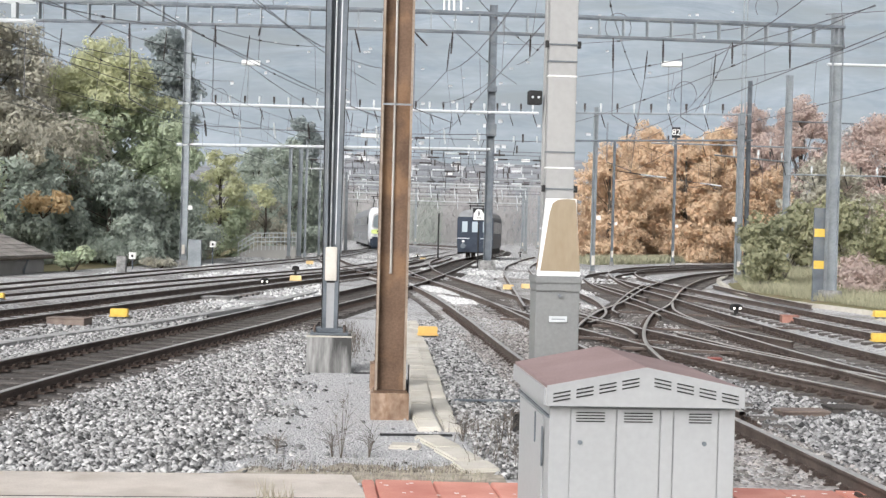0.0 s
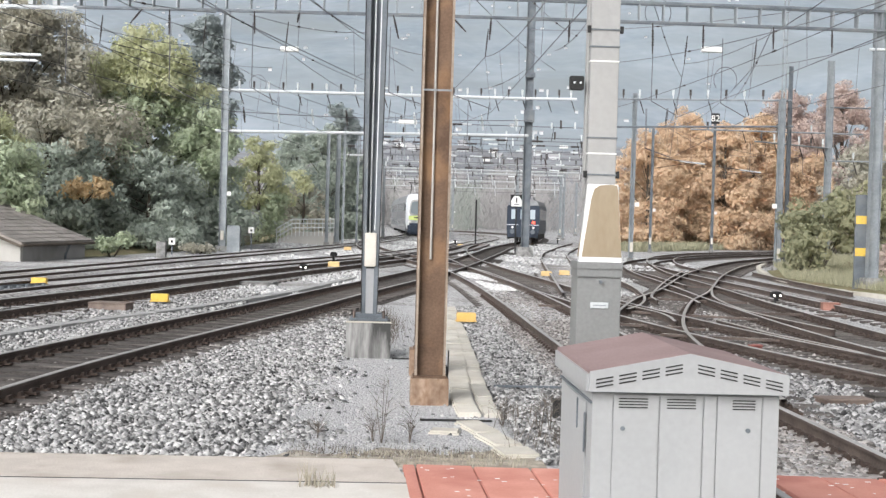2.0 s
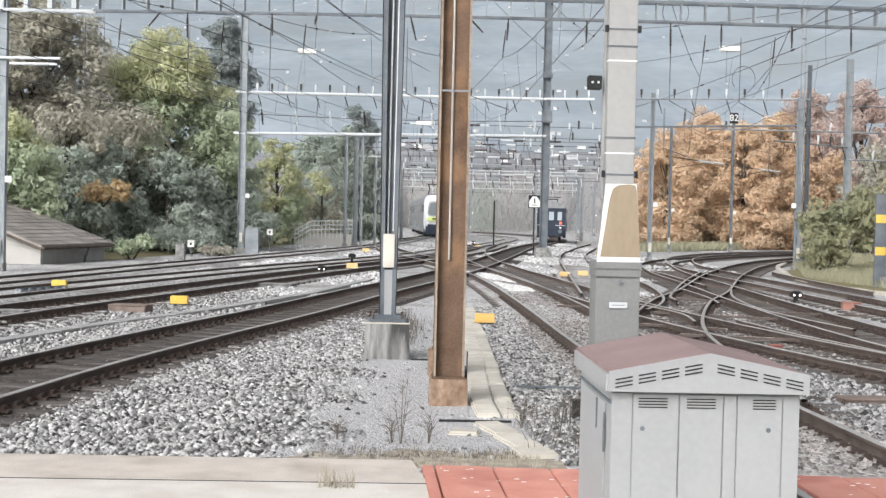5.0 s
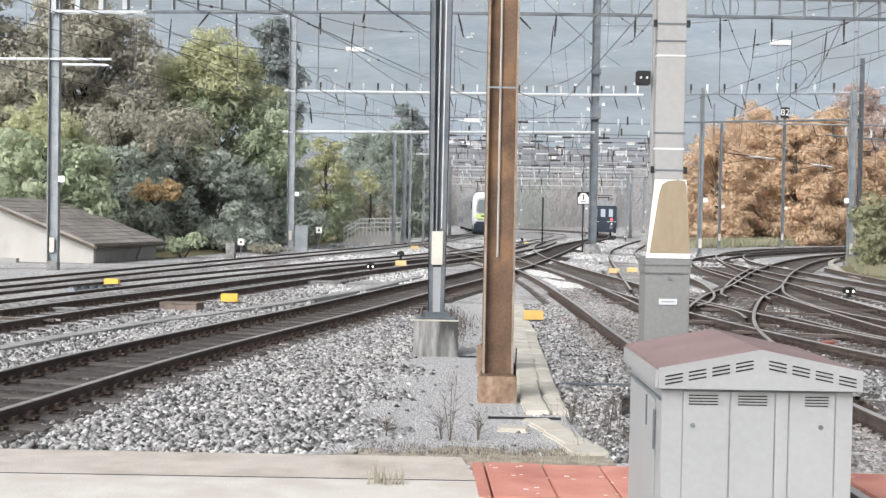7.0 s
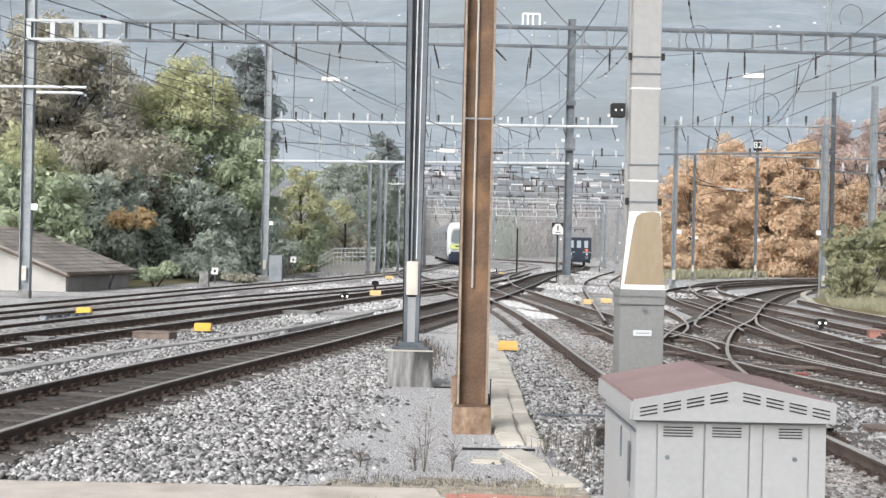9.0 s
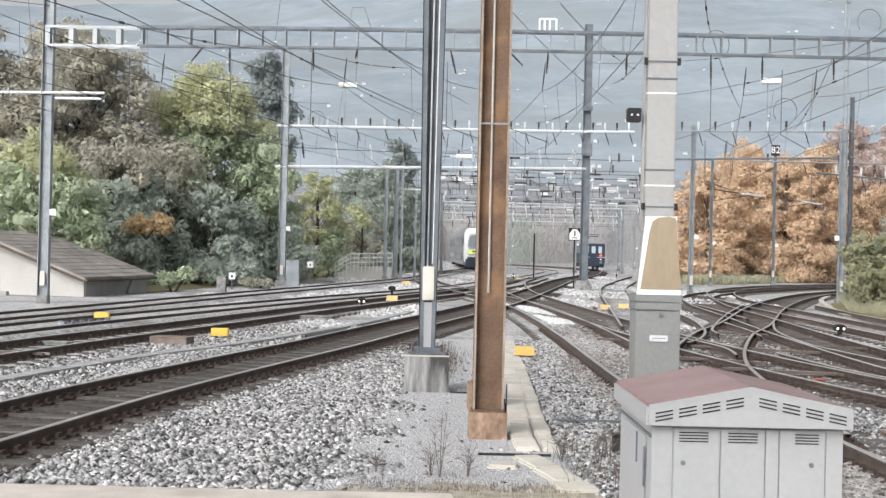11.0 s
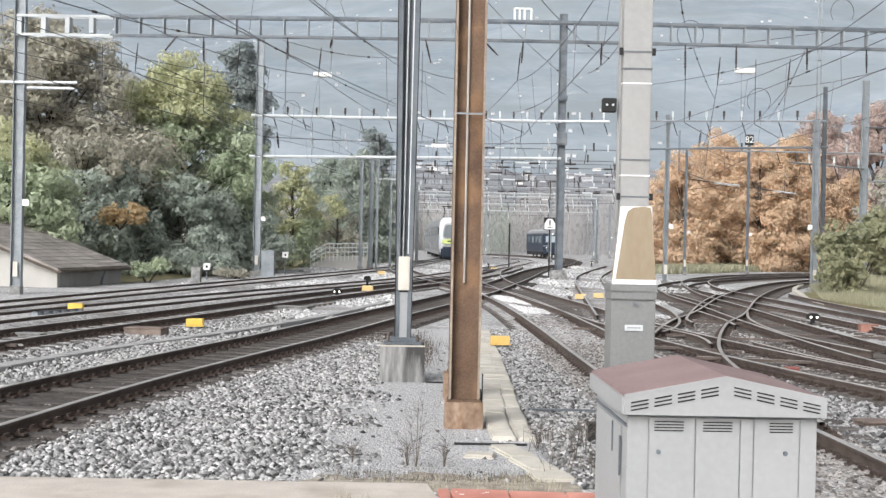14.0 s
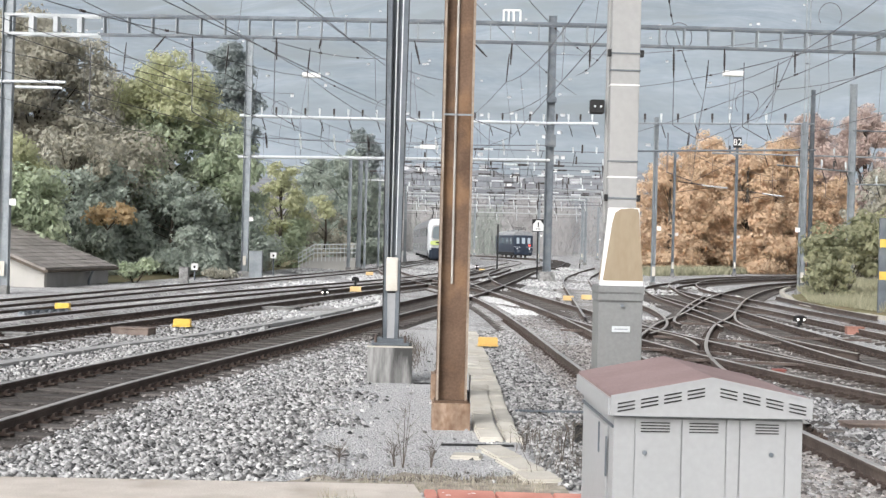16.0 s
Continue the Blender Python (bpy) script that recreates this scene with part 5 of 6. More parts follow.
# ---- plants ----
def leaf_mesh(name, blobs, mat, size, density, seed, spread=1.0, upright=1.0):
    """Many small leaf sprays round uneven clumps (x, y, z, rx, rz)."""
    rng = np.random.default_rng(seed)
    cs, outs = [], []
    for bx, by, bz, rx, rz in blobs:
        k = int(10 + rx * rx * 3)
        d = rng.normal(size=(k, 3))
        d /= np.linalg.norm(d, axis=1)[:, None]
        sub = np.array([bx, by, bz]) + d * np.array([rx, rx, rz]) * rng.uniform(0.35, 0.95, (k, 1))
        for c in sub:
            r = rng.uniform(0.3, 0.5) * rx ** 0.75 * spread
            n = int(density * r * r)
            e = rng.normal(size=(n, 3))
            e /= np.linalg.norm(e, axis=1)[:, None]
            outs.append(e)
            cs.append(c + e * r * rng.uniform(0.5, 1.1, (n, 1)) * np.array([1.15, 1.15, 0.75]))
    c = np.concatenate(cs)
    n = len(c)
    # each leaf lies roughly across the way out of its clump, tilted towards the sky
    out = np.concatenate(outs) + np.array([0, 0, 0.35]) + rng.normal(0, 0.33, (n, 3))
    a = np.cross(out, rng.normal(size=(n, 3)) * np.array([1, 1, upright]))
    a /= np.linalg.norm(a, axis=1)[:, None]
    b = np.cross(a, out)
    b /= np.linalg.norm(b, axis=1)[:, None]
    s = size * rng.uniform(0.6, 1.5, (n, 1))
    mid = c - np.array([0, 0, 1]) * s * 0.25
    v = np.stack([c - a * s, mid - b * s * 0.55, c + a * s, mid + b * s * 0.55], 1).reshape(-1, 3)
    f = np.arange(n * 4).reshape(-1, 4)
    me = bpy.data.meshes.new(name)
    me.from_pydata(v.tolist(), [], f.tolist())
    me.materials.append(mat)
    return me


def tree(x, y, h, w, mat, label, seed, z0=0.0, low=0.25, size=0.135, density=165, accent=None, clumps=9, under=None):
    rng = random.Random(seed)
    t = base("tree", pose(x, y, z0), label, "tree")
    bm = bmesh.new()
    rod(bm, (0, 0, -0.3), (0.1, 0, h * 0.45), h * 0.022, 8, h * 0.014)
    rod(bm, (0.1, 0, h * 0.45), (0, 0.1, h * 0.85), h * 0.014, 7, h * 0.004)
    blobs = []
    clumps = int(clumps * 1.7)
    for k in range(clumps):
        f = (k + 0.5) / clumps
        z = h * (low + (0.92 - low) * f)
        spread = w / 2 * math.sin(math.pi * min(1, 0.25 + 0.7 * f)) * rng.uniform(0.45, 0.95)
        a = k * 2.4 + rng.uniform(-0.5, 0.5)
        r = w * rng.uniform(0.17, 0.27) * (1.1 - 0.35 * f)
        c = (spread * math.cos(a), spread * math.sin(a), z - r * 0.3)
        blobs.append((*c, r, r * rng.uniform(0.75, 1.05)))
        rod(bm, (0.05, 0, z * 0.65), c, h * 0.004, 5, h * 0.0015)
    part("trunk", bm, M_BARK, t)
    top, foot = h * 0.66, h * 0.3
    tiers = [(mat, [b for b in blobs if (not accent or b[2] <= top) and (not under or b[2] > foot)])]
    if accent:
        tiers.append((accent, [b for b in blobs if b[2] > top]))
    if under:
        tiers.append((under, [b for b in blobs if b[2] <= foot]))
    for k, (tone, group) in enumerate(tiers):
        if group:
            new("crown", leaf_mesh("crown", group, tone, size, density, seed + 50 * k)).parent = t
    return t


def conifer(x, y, h, w, seed, low=0.1, label="dark narrow conifer above the other trees"):
    rng = random.Random(seed)
    t = base("tree", pose(x, y, 0), label, "tree")
    part("trunk", rod(bmesh.new(), (0, 0, -0.3), (0, 0, h), h * 0.018, 8, 0.02), M_BARK, t)
    blobs = []
    n = 16
    for k in range(n):
        f = k / (n - 1)
        r = w / 2 * (0.35 + 0.65 * math.sin(math.pi * (0.12 + 0.8 * f))) * 0.62
        a = rng.uniform(0, 6.28)
        blobs.append((r * 0.5 * math.cos(a), r * 0.5 * math.sin(a), h * (low + (0.97 - low) * f), r, r * 0.9))
    c = new("crown", leaf_mesh("crown", blobs, L_CONIFER, 0.13, 330, seed))
    c.parent = t


def bush(x, y, h, w, mat, label, seed, z0=0.0, size=0.14, density=150, name="bush"):
    rng = random.Random(seed)
    t = base(name, pose(x, y, z0), label, "bush")
    bm = bmesh.new()
    blobs = []
    for k in range(7):
        a = k * 2.1
        c = (w * 0.3 * math.cos(a), w * 0.22 * math.sin(a), h * rng.uniform(0.3, 0.72))
        blobs.append((*c, w * 0.24, h * 0.26))
        rod(bm, (0, 0, -0.2), c, 0.03, 5, 0.01)
    part("stem", bm, M_BARK, t)
    c = new("foliage", leaf_mesh("foliage", blobs, mat, size, density, seed))
    c.parent = t


tree(-20.5, 72, 15.4, 12, L_BROWN, "tall brownish autumn tree behind the tracks", 11, clumps=20, low=0.08, under=L_DARK)
tree(-26.5, 70, 16.5, 10, L_BROWN, "tall brown-green tree with thinning leaves", 12, clumps=14, low=0.12)
tree(-17.2, 79, 12.6, 6.5, L_BROWN, "slim brown-leaved tree between two others", 10, clumps=9, low=0.3)
tree(-14.0, 77, 13.6, 11.2, L_GREEN, "broad tree turning yellow at the top", 13, accent=L_YELLOW, clumps=22, low=0.06, under=L_DARK)
tree(-11.3, 82, 8.6, 6, L_GREEN, "green tree at the edge of the yard", 14, accent=L_YELLOW, clumps=9, low=0.08, under=L_DARK)
tree(-18.2, 57.5, 7.4, 6.6, L_GREEN, "round green tree above the shed", 15, accent=L_YELLOW, clumps=13, low=0.2)
tree(-17.0, 66, 8.0, 7, L_DARK, "dark brownish tree behind the shed", 16, accent=L_BROWN, clumps=10, low=0.1)
tree(-12.5, 70, 6.0, 6, L_DARK, "dark green shrubby tree", 17, clumps=9, low=0.05)
tree(-8.6, 92, 8.2, 5.4, L_YELLOW, "yellow-green tree beside the mast", 18, clumps=11, low=0.08, under=L_GREEN)
tree(-5.8, 100, 6.0, 4.4, L_BROWN, "low brownish tree near the ramp", 19, accent=L_YELLOW, clumps=8, low=0.05)
tree(-4.4, 112, 10.4, 7.2, L_DARK, "dark green tree by the slim masts", 20, clumps=14, low=0.05)
tree(-8.0, 125, 11, 7, L_DARK, "dark tree behind the ramp", 21, clumps=12, low=0.1)
conifer(-13.2, 97, 17.0, 6.2, 22, 0.3)
conifer(-3.4, 118, 12.0, 6.0, 23)
bush(-14.1, 62, 1.1, 2.5, L_RUSTY, "orange autumn branch tips among the trees", 24, z0=2.5, name="bush", density=110)
for i, (x, y, h, w) in enumerate(((24.0, 112, 11.0, 7.5), (28.5, 118, 13.2, 9.5), (31.5, 114, 12.2, 8.5), (35.0, 117, 13.3, 9.5), (40, 119, 12.4, 9))):
    tree(x, y, h, w, L_ORANGE, "orange autumn tree with dense low foliage", 30 + i, low=0.08, clumps=15, size=0.13, density=205, accent=(None, None, None, None, L_RED)[i])
tree(45.6, 140, 18.8, 10, L_RED, "tall russet tree behind the orange ones", 36, low=0.1, clumps=17, under=L_MISTGREY, size=0.15, density=130)
tree(51.5, 139, 19.6, 10, L_RED, "tall russet tree beside its twin", 35, low=0.1, clumps=17, under=L_MISTGREY, size=0.15, density=130)
tree(59, 142, 16.5, 10, L_MISTGREY, "tall autumn tree greyed by painted mist", 37, low=0.1, clumps=13, size=0.16, density=120)
tree(44, 100, 13.6, 10, L_RED, "deep russet autumn tree", 38, low=0.15, clumps=12)
tree(33, 84, 8.5, 8, L_BROWN, "olive-brown tree behind the verge", 39, low=0.1, clumps=10)
tree(42, 84, 9, 9, L_RED, "russet tree behind the verge", 40, low=0.1, clumps=10)
bush(18.9, 53.5, 4.3, 3.9, L_OLIVE, "large dense olive-green shrub on the verge", 41, size=0.13, density=330)
bush(17.6, 51.5, 2.4, 2.2, L_OLIVE, "olive shrub on the verge", 42, size=0.11, density=220)
bush(22.6, 54, 5.2, 4.6, L_OLIVE, "tall loose green shrub behind the mast", 43, size=0.12, density=220)
bush(25.5, 52, 5.0, 4.5, L_YELLOW, "yellow-green shrub on the verge", 44, size=0.12, density=200)
bush(20.3, 46.8, 2.3, 3.4, L_RED, "low reddish-brown shrub on the verge", 45, size=0.09, density=300)
bush(-11.7, 57, 1.15, 1.9, L_GREEN, "low green bush beside the shed", 46, size=0.11, density=240)
bush(-9.0, 64, 0.6, 1.8, L_BROWN, "dry brownish bush along the track", 47, size=0.1)
bush(-11.0, 66, 1.5, 4.0, L_DARK, "brownish undergrowth along the track", 48, size=0.12)
bush(-9.6, 84, 1.6, 3.0, L_BROWN, "brownish undergrowth along the track", 49, size=0.12)


def far_wood():
    """Bare trees at the end of the yard: fans of thin upright twigs round each crown."""
    rng = np.random.default_rng(9)
    for n, mat, lab in ((130, M_HAZETWIG, "leafless far wood greyed by painted haze"), (26, M_HAZEGREEN, "green trees in the far wood, dulled by painted haze")):
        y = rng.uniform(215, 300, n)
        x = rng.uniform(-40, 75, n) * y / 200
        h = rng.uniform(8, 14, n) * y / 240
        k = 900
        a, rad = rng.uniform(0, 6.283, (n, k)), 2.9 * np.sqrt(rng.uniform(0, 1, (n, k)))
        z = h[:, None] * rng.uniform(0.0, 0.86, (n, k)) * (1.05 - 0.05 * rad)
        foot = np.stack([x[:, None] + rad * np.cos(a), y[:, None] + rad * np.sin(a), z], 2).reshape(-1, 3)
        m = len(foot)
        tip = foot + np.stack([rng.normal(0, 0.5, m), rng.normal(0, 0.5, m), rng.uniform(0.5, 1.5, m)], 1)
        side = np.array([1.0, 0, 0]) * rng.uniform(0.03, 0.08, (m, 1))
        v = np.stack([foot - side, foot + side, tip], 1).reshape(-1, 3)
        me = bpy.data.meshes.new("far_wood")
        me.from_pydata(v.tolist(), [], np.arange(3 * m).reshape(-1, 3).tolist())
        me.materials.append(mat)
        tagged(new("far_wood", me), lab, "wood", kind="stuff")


far_wood()

# grassy verge
VERGE_X = [17.0, 16.2, 15.8, 18.8, 25.2, 33, 45, 60, 76]
bm = bmesh.new()
ys = np.linspace(20, 130, 45)
edge = np.interp(ys, [20, 36, 49, 60, 75, 90, 104, 118, 130], VERGE_X)
a = [bm.verts.new((float(x), float(y), 0.0)) for x, y in zip(edge, ys)]
b = [bm.verts.new((float(x) + 1.2, float(y), 0.24)) for x, y in zip(edge, ys)]
c = [bm.verts.new((float(x) + 80, float(y), 1.2)) for x, y in zip(edge, ys)]
for i in range(len(ys) - 1):
    bm.faces.new((a[i], b[i], b[i + 1], a[i + 1]))
    bm.faces.new((b[i], c[i], c[i + 1], b[i + 1]))
tagged(part("verge", bm, M_EARTH), "grassy autumn verge beside the outer track", "verge", kind="structure")
bm = bmesh.new()
a = [bm.verts.new((x, y, z)) for y in (54, 75, 110, 160) for x, z in ((-140, 0.0), (float(np.interp(y, [54, 75, 110, 160], [-12.6, -9.0, -6.0, -4.0])), 0.0))]
for i in range(3):
    bm.faces.new((a[2 * i], a[2 * i + 1], a[2 * i + 3], a[2 * i + 2]))
tagged(part("verge", bm, M_EARTH), "shaded earth under the trees", "verge", kind="structure")


t = base("verge_kerb", pose(0, 0, 0), "pale concrete edging along the grass verge", "kerb", kind="structure")
pts = smooth_line([(17.0, 24), (16.1, 34), (15.8, 38), (15.35, 42), (15.3, 46), (15.9, 50), (17.4, 56), (19.3, 63), (22.2, 71)], 1.0)
for a, b in zip(pts, pts[1:]):
    d = b - a
    m = Matrix.Translation(((a.x + b.x) / 2, (a.y + b.y) / 2, 0)) @ pose(0, 0, 0, 0, random.uniform(-2, 2), -math.degrees(math.atan2(d.x, d.y)))
    part("kerb_stone", box(bmesh.new(), -0.12, 0.12, -0.49, 0.49, -0.1, 0.1 + random.uniform(0, 0.02), 0.015, m), M_KERB, t)


def grass(name, spots, h, mat, label, w=0.006):
    rng = np.random.default_rng(5)
    n = len(spots)
    ang = rng.uniform(0, 6.28, n)
    hh = h * rng.uniform(0.5, 1.3, n)
    side = np.stack([np.cos(ang) * w, np.sin(ang) * w, np.zeros(n)], 1)
    tip = spots + np.stack([rng.normal(0, 0.3, n) * hh, rng.normal(0, 0.3, n) * hh, hh], 1)
    v = np.stack([spots - side, spots + side, tip], 1).reshape(-1, 3)
    me = bpy.data.meshes.new(name)
    me.from_pydata(v.tolist(), [], np.arange(n * 3).reshape(-1, 3).tolist())
    me.materials.append(mat)
    return tagged(new(name, me), label, "grass", kind="stuff")


rng = np.random.default_rng(18)
n = 14000
x = rng.uniform(18.5, 50, n)
y = np.interp(x, [17.5, 24, 33.5, 45, 50], [91, 99, 114.5, 121, 124]) + rng.uniform(0, 9, n)
grass("verge_grass", np.stack([x, y, np.zeros(n)], 1), 0.6, M_GRASS, "green-yellow grass strip before the orange trees", 0.05)
rng = np.random.default_rng(8)
n = 26000
y = rng.uniform(30, 78, n)
x = np.interp(y, [20, 36, 49, 60, 75, 90], VERGE_X[:6]) + 0.3 + np.abs(rng.normal(0, 1.6, n))
grass("verge_grass", np.stack([x, y, np.interp(x, [16, 18, 40], [0.1, 0.24, 0.5])], 1), 0.27, M_GRASS, "dry beige-green grass along the verge", 0.012)
n = 1100
grass("path_weeds", np.stack([rng.uniform(-0.75, 1.25, n), 10.98 + np.abs(rng.normal(0, 0.28, n)), np.zeros(n)], 1), 0.045, M_TWIG, "dry grass tufts along the platform edge")
n = 520
grass("path_weeds", np.stack([rng.uniform(-0.3, 1.35, n), rng.uniform(10.55, 11.25, n), np.full(n, 0.015)], 1), 0.05, M_STRAWBLADE, "short dead straw on the earth strip", 0.005)
n = 60
grass("path_weeds", np.stack([rng.normal(-0.42, 0.09, n), rng.normal(9.6, 0.04, n), np.full(n, 0.05)], 1), 0.15, M_STRAWBLADE, "dry grass tuft in the platform joint")
n = 110
grass("path_weeds", np.stack([rng.normal(1.5, 0.14, n), rng.uniform(11.2, 14, n), np.zeros(n)], 1), 0.2, M_TWIG, "dry brown weeds in the ballast")
n = 900
grass("path_weeds", np.stack([rng.normal(0.1, 0.25, n), rng.normal(24, 1.6, n), np.zeros(n)], 1), 0.2, M_TWIG, "dry brown weeds beyond the plinth")


def weed(x, y, h, seed):
    rng = random.Random(seed)
    t = base("dry_weed", pose(x, y, 0), "dry leafless weed with thin brown stalks", "weed", "dry weeds")
    bm = bmesh.new()
    for k in range(4):
        a = rng.uniform(0, 6.28)
        top = Vector((0.12 * math.cos(a) * h, 0.1 * math.sin(a), h * rng.uniform(0.6, 1)))
        rod(bm, (0, 0, -0.02), top, 0.005, 4, 0.0025)
        for j in range(7):
            p = top * rng.uniform(0.35, 1)
            q = p + Vector((rng.uniform(-0.16, 0.16), rng.uniform(-0.1, 0.1), rng.uniform(0.03, 0.14)))
            rod(bm, p, q, 0.0026, 3, 0.0015)
    part("stalk", bm, M_TWIG, t)["kind"] = "stuff"


for i, (x, y, h) in enumerate(((0.1, 11.7, 0.6), (0.02, 11.75, 0.3), (0.36, 11.75, 0.26), (-0.5, 11.9, 0.2), (1.62, 12.1, 0.5), (1.78, 12.5, 0.42), (1.9, 11.8, 0.45), (1.35, 12.9, 0.3), (1.72, 11.35, 0.3), (0.0, 23, 0.4), (0.25, 24, 0.45))):
    weed(x, y, h, 70 + i)


# ---- shed below the trees ----
def shed():
    t = base("shed", pose(-13.62, 49.5, -0.8, 0, 0, -12), "low cream plastered shed with a brown-grey pitched roof", "house")
    # front gable faces the tracks' near end; the long side faces the tracks
    part("wall", prism(bmesh.new(), [(-9, -0.5), (0, -0.5), (0, 1.5), (-4.6, 3.1), (-9, 1.5)], 0, 0.2), M_PLASTER, t)
    part("wall", boxes((-0.2, 0.0, 0.201, 5.7, -0.5, 1.45)), M_GREYPLASTER, t, "grey plaster side wall")
    part("wall", boxes((-9.0, -8.8, 0.201, 5.7, -0.5, 1.45)), M_PLASTER, t)
    roof = part("roof", prism(bmesh.new(), [(0.25, 1.4), (-4.6, 3.16), (-4.6, 3.28), (0.25, 1.52)], -0.4, 6.0), M_SHINGLE, t)
    part("roof", prism(bmesh.new(), [(-9.3, 1.4), (-4.6, 3.16), (-4.6, 3.28), (-9.3, 1.52)], -0.4, 6.0), M_SHINGLE, t)
    for j in range(13):
        xa, za = 0.25 - 4.85 * j / 13, 1.52 + 1.76 * j / 13
        for k in range(8):
            y0 = -0.4 + 0.8 * k
            part("course", prism(bmesh.new(), [(xa, za + 0.005), (xa - 0.4, za + 0.148), (xa - 0.4, za + 0.158), (xa, za + 0.03)], y0, y0 + 0.795), M_SHINGLE, roof).location.z = random.uniform(0.0, 0.008)
    part("gutter", rods(0.06, ((0.3, -0.4, 1.43), (0.3, 6.0, 1.43))), M_BARK, t)
    part("downpipe", rods(0.05, ((0.3, 3.6, 1.4), (0.12, 3.6, 0.95)), ((0.12, 3.6, 0.95), (0.12, 3.6, -0.5))), M_DARKSTEEL, t)
    part("barge_board", prism(bmesh.new(), [(0.25, 1.33), (-4.6, 3.09), (-4.6, 3.2), (0.25, 1.44)], -0.43, -0.401), M_BARK, t)
    part("fence_wall", boxes((-9, -2.6, -1.2, -1.0, -0.5, 0.95)), M_GREYPLASTER, t, "grey concrete wall in front of the gable")


shed()


# ---- hillside with painted mist, and a town ----
def slope(x, y):
    """Height of the far hillside."""
    u, v = x / 2, y / 2
    crest = 440 + 40 * math.sin(u / 460 + 0.6) + 20 * math.sin(u / 190) + 0.05 * u
    f = max(0.0, min(1.0, (v - 640) / 1400))
    return 2 * (crest * f ** 0.95 + 6 * math.sin(u / 80 + v / 110) * min(1, f * 6) + 4 * math.sin(u / 37 - v / 60) * min(1, f * 6))


def lower_slope(x, y):
    """Height of the nearer wooded rise at the end of the yard."""
    f = max(0.0, min(1.0, (y - 320) / 480))
    return (45 + 4 * math.sin(x / 60) + 3 * math.sin(x / 23 + 1) + 1.5 * math.sin(x / 7)) * f ** 1.1


def hillside(rows, xs, height, mat):
    bm = bmesh.new()
    grid = [[bm.verts.new((x, y, height(x, y))) for x in xs] for y in rows]
    for r0, r1 in zip(grid, grid[1:]):
        for k in range(len(xs) - 1):
            bm.faces.new((r0[k], r0[k + 1], r1[k + 1], r1[k]))
    for f in bm.faces:
        f.smooth = True
    return part("backdrop", bm, mat)


tagged(hillside([315 + 25 * k for k in range(21)] + [900], np.linspace(-500, 700, 121).tolist(), lambda x, y: lower_slope(x, y) if y < 850 else -5, M_HAZERISE), "wooded rise with houses behind the yard, haze in its colour", "hill", kind="structure")
tagged(hillside([1260 + 74 * k for k in range(39)], np.linspace(-3000, 3600, 91).tolist(), slope, M_HAZEHILL), "wooded hillside with mist painted into its colour", "hill", kind="structure")


def town():
    """Small houses on the slope, five patterns copied about."""
    rng = random.Random(21)
    kinds = []
    for k in range(5):
        w, d, h = rng.uniform(3, 6), rng.uniform(3, 5.5), rng.uniform(1.2, 2.2)
        t = base("far_house", pose(0, 0, -50 - 20 * k), "house on the town slope, paled by painted haze", "house", "houses of the far town")
        part("wall", boxes((-w / 2, w / 2, -d / 2, d / 2, -3, h)), M_HAZEHOUSE, t)
        part("roof", prism(bmesh.new(), [(-d / 2 - 0.5, h), (d / 2 + 0.5, h), (0, h + 1.5)], -w / 2 - 0.5, w / 2 + 0.5), M_HAZEROOF, t).matrix_basis = pose(0, 0, 0.01, 0, 0, 90)
        kinds.append(t)
    for k in range(340):
        y = 1300 + 1500 * rng.random() ** 1.7
        low = k % 5 == 4
        if low:
            y = rng.uniform(690, 800)
        x = rng.uniform(-0.3, 0.36) * y
        if x > 0.14 * y and rng.random() < 0.6:
            continue
        m = pose(x, y, lower_slope(x, y) - 0.8 if low else slope(x, y), 0, 0, rng.uniform(-40, 40))
        if k < 5:
            kinds[k].matrix_basis = m
        else:
            copy_thing(kinds[k % 5], m)


town()


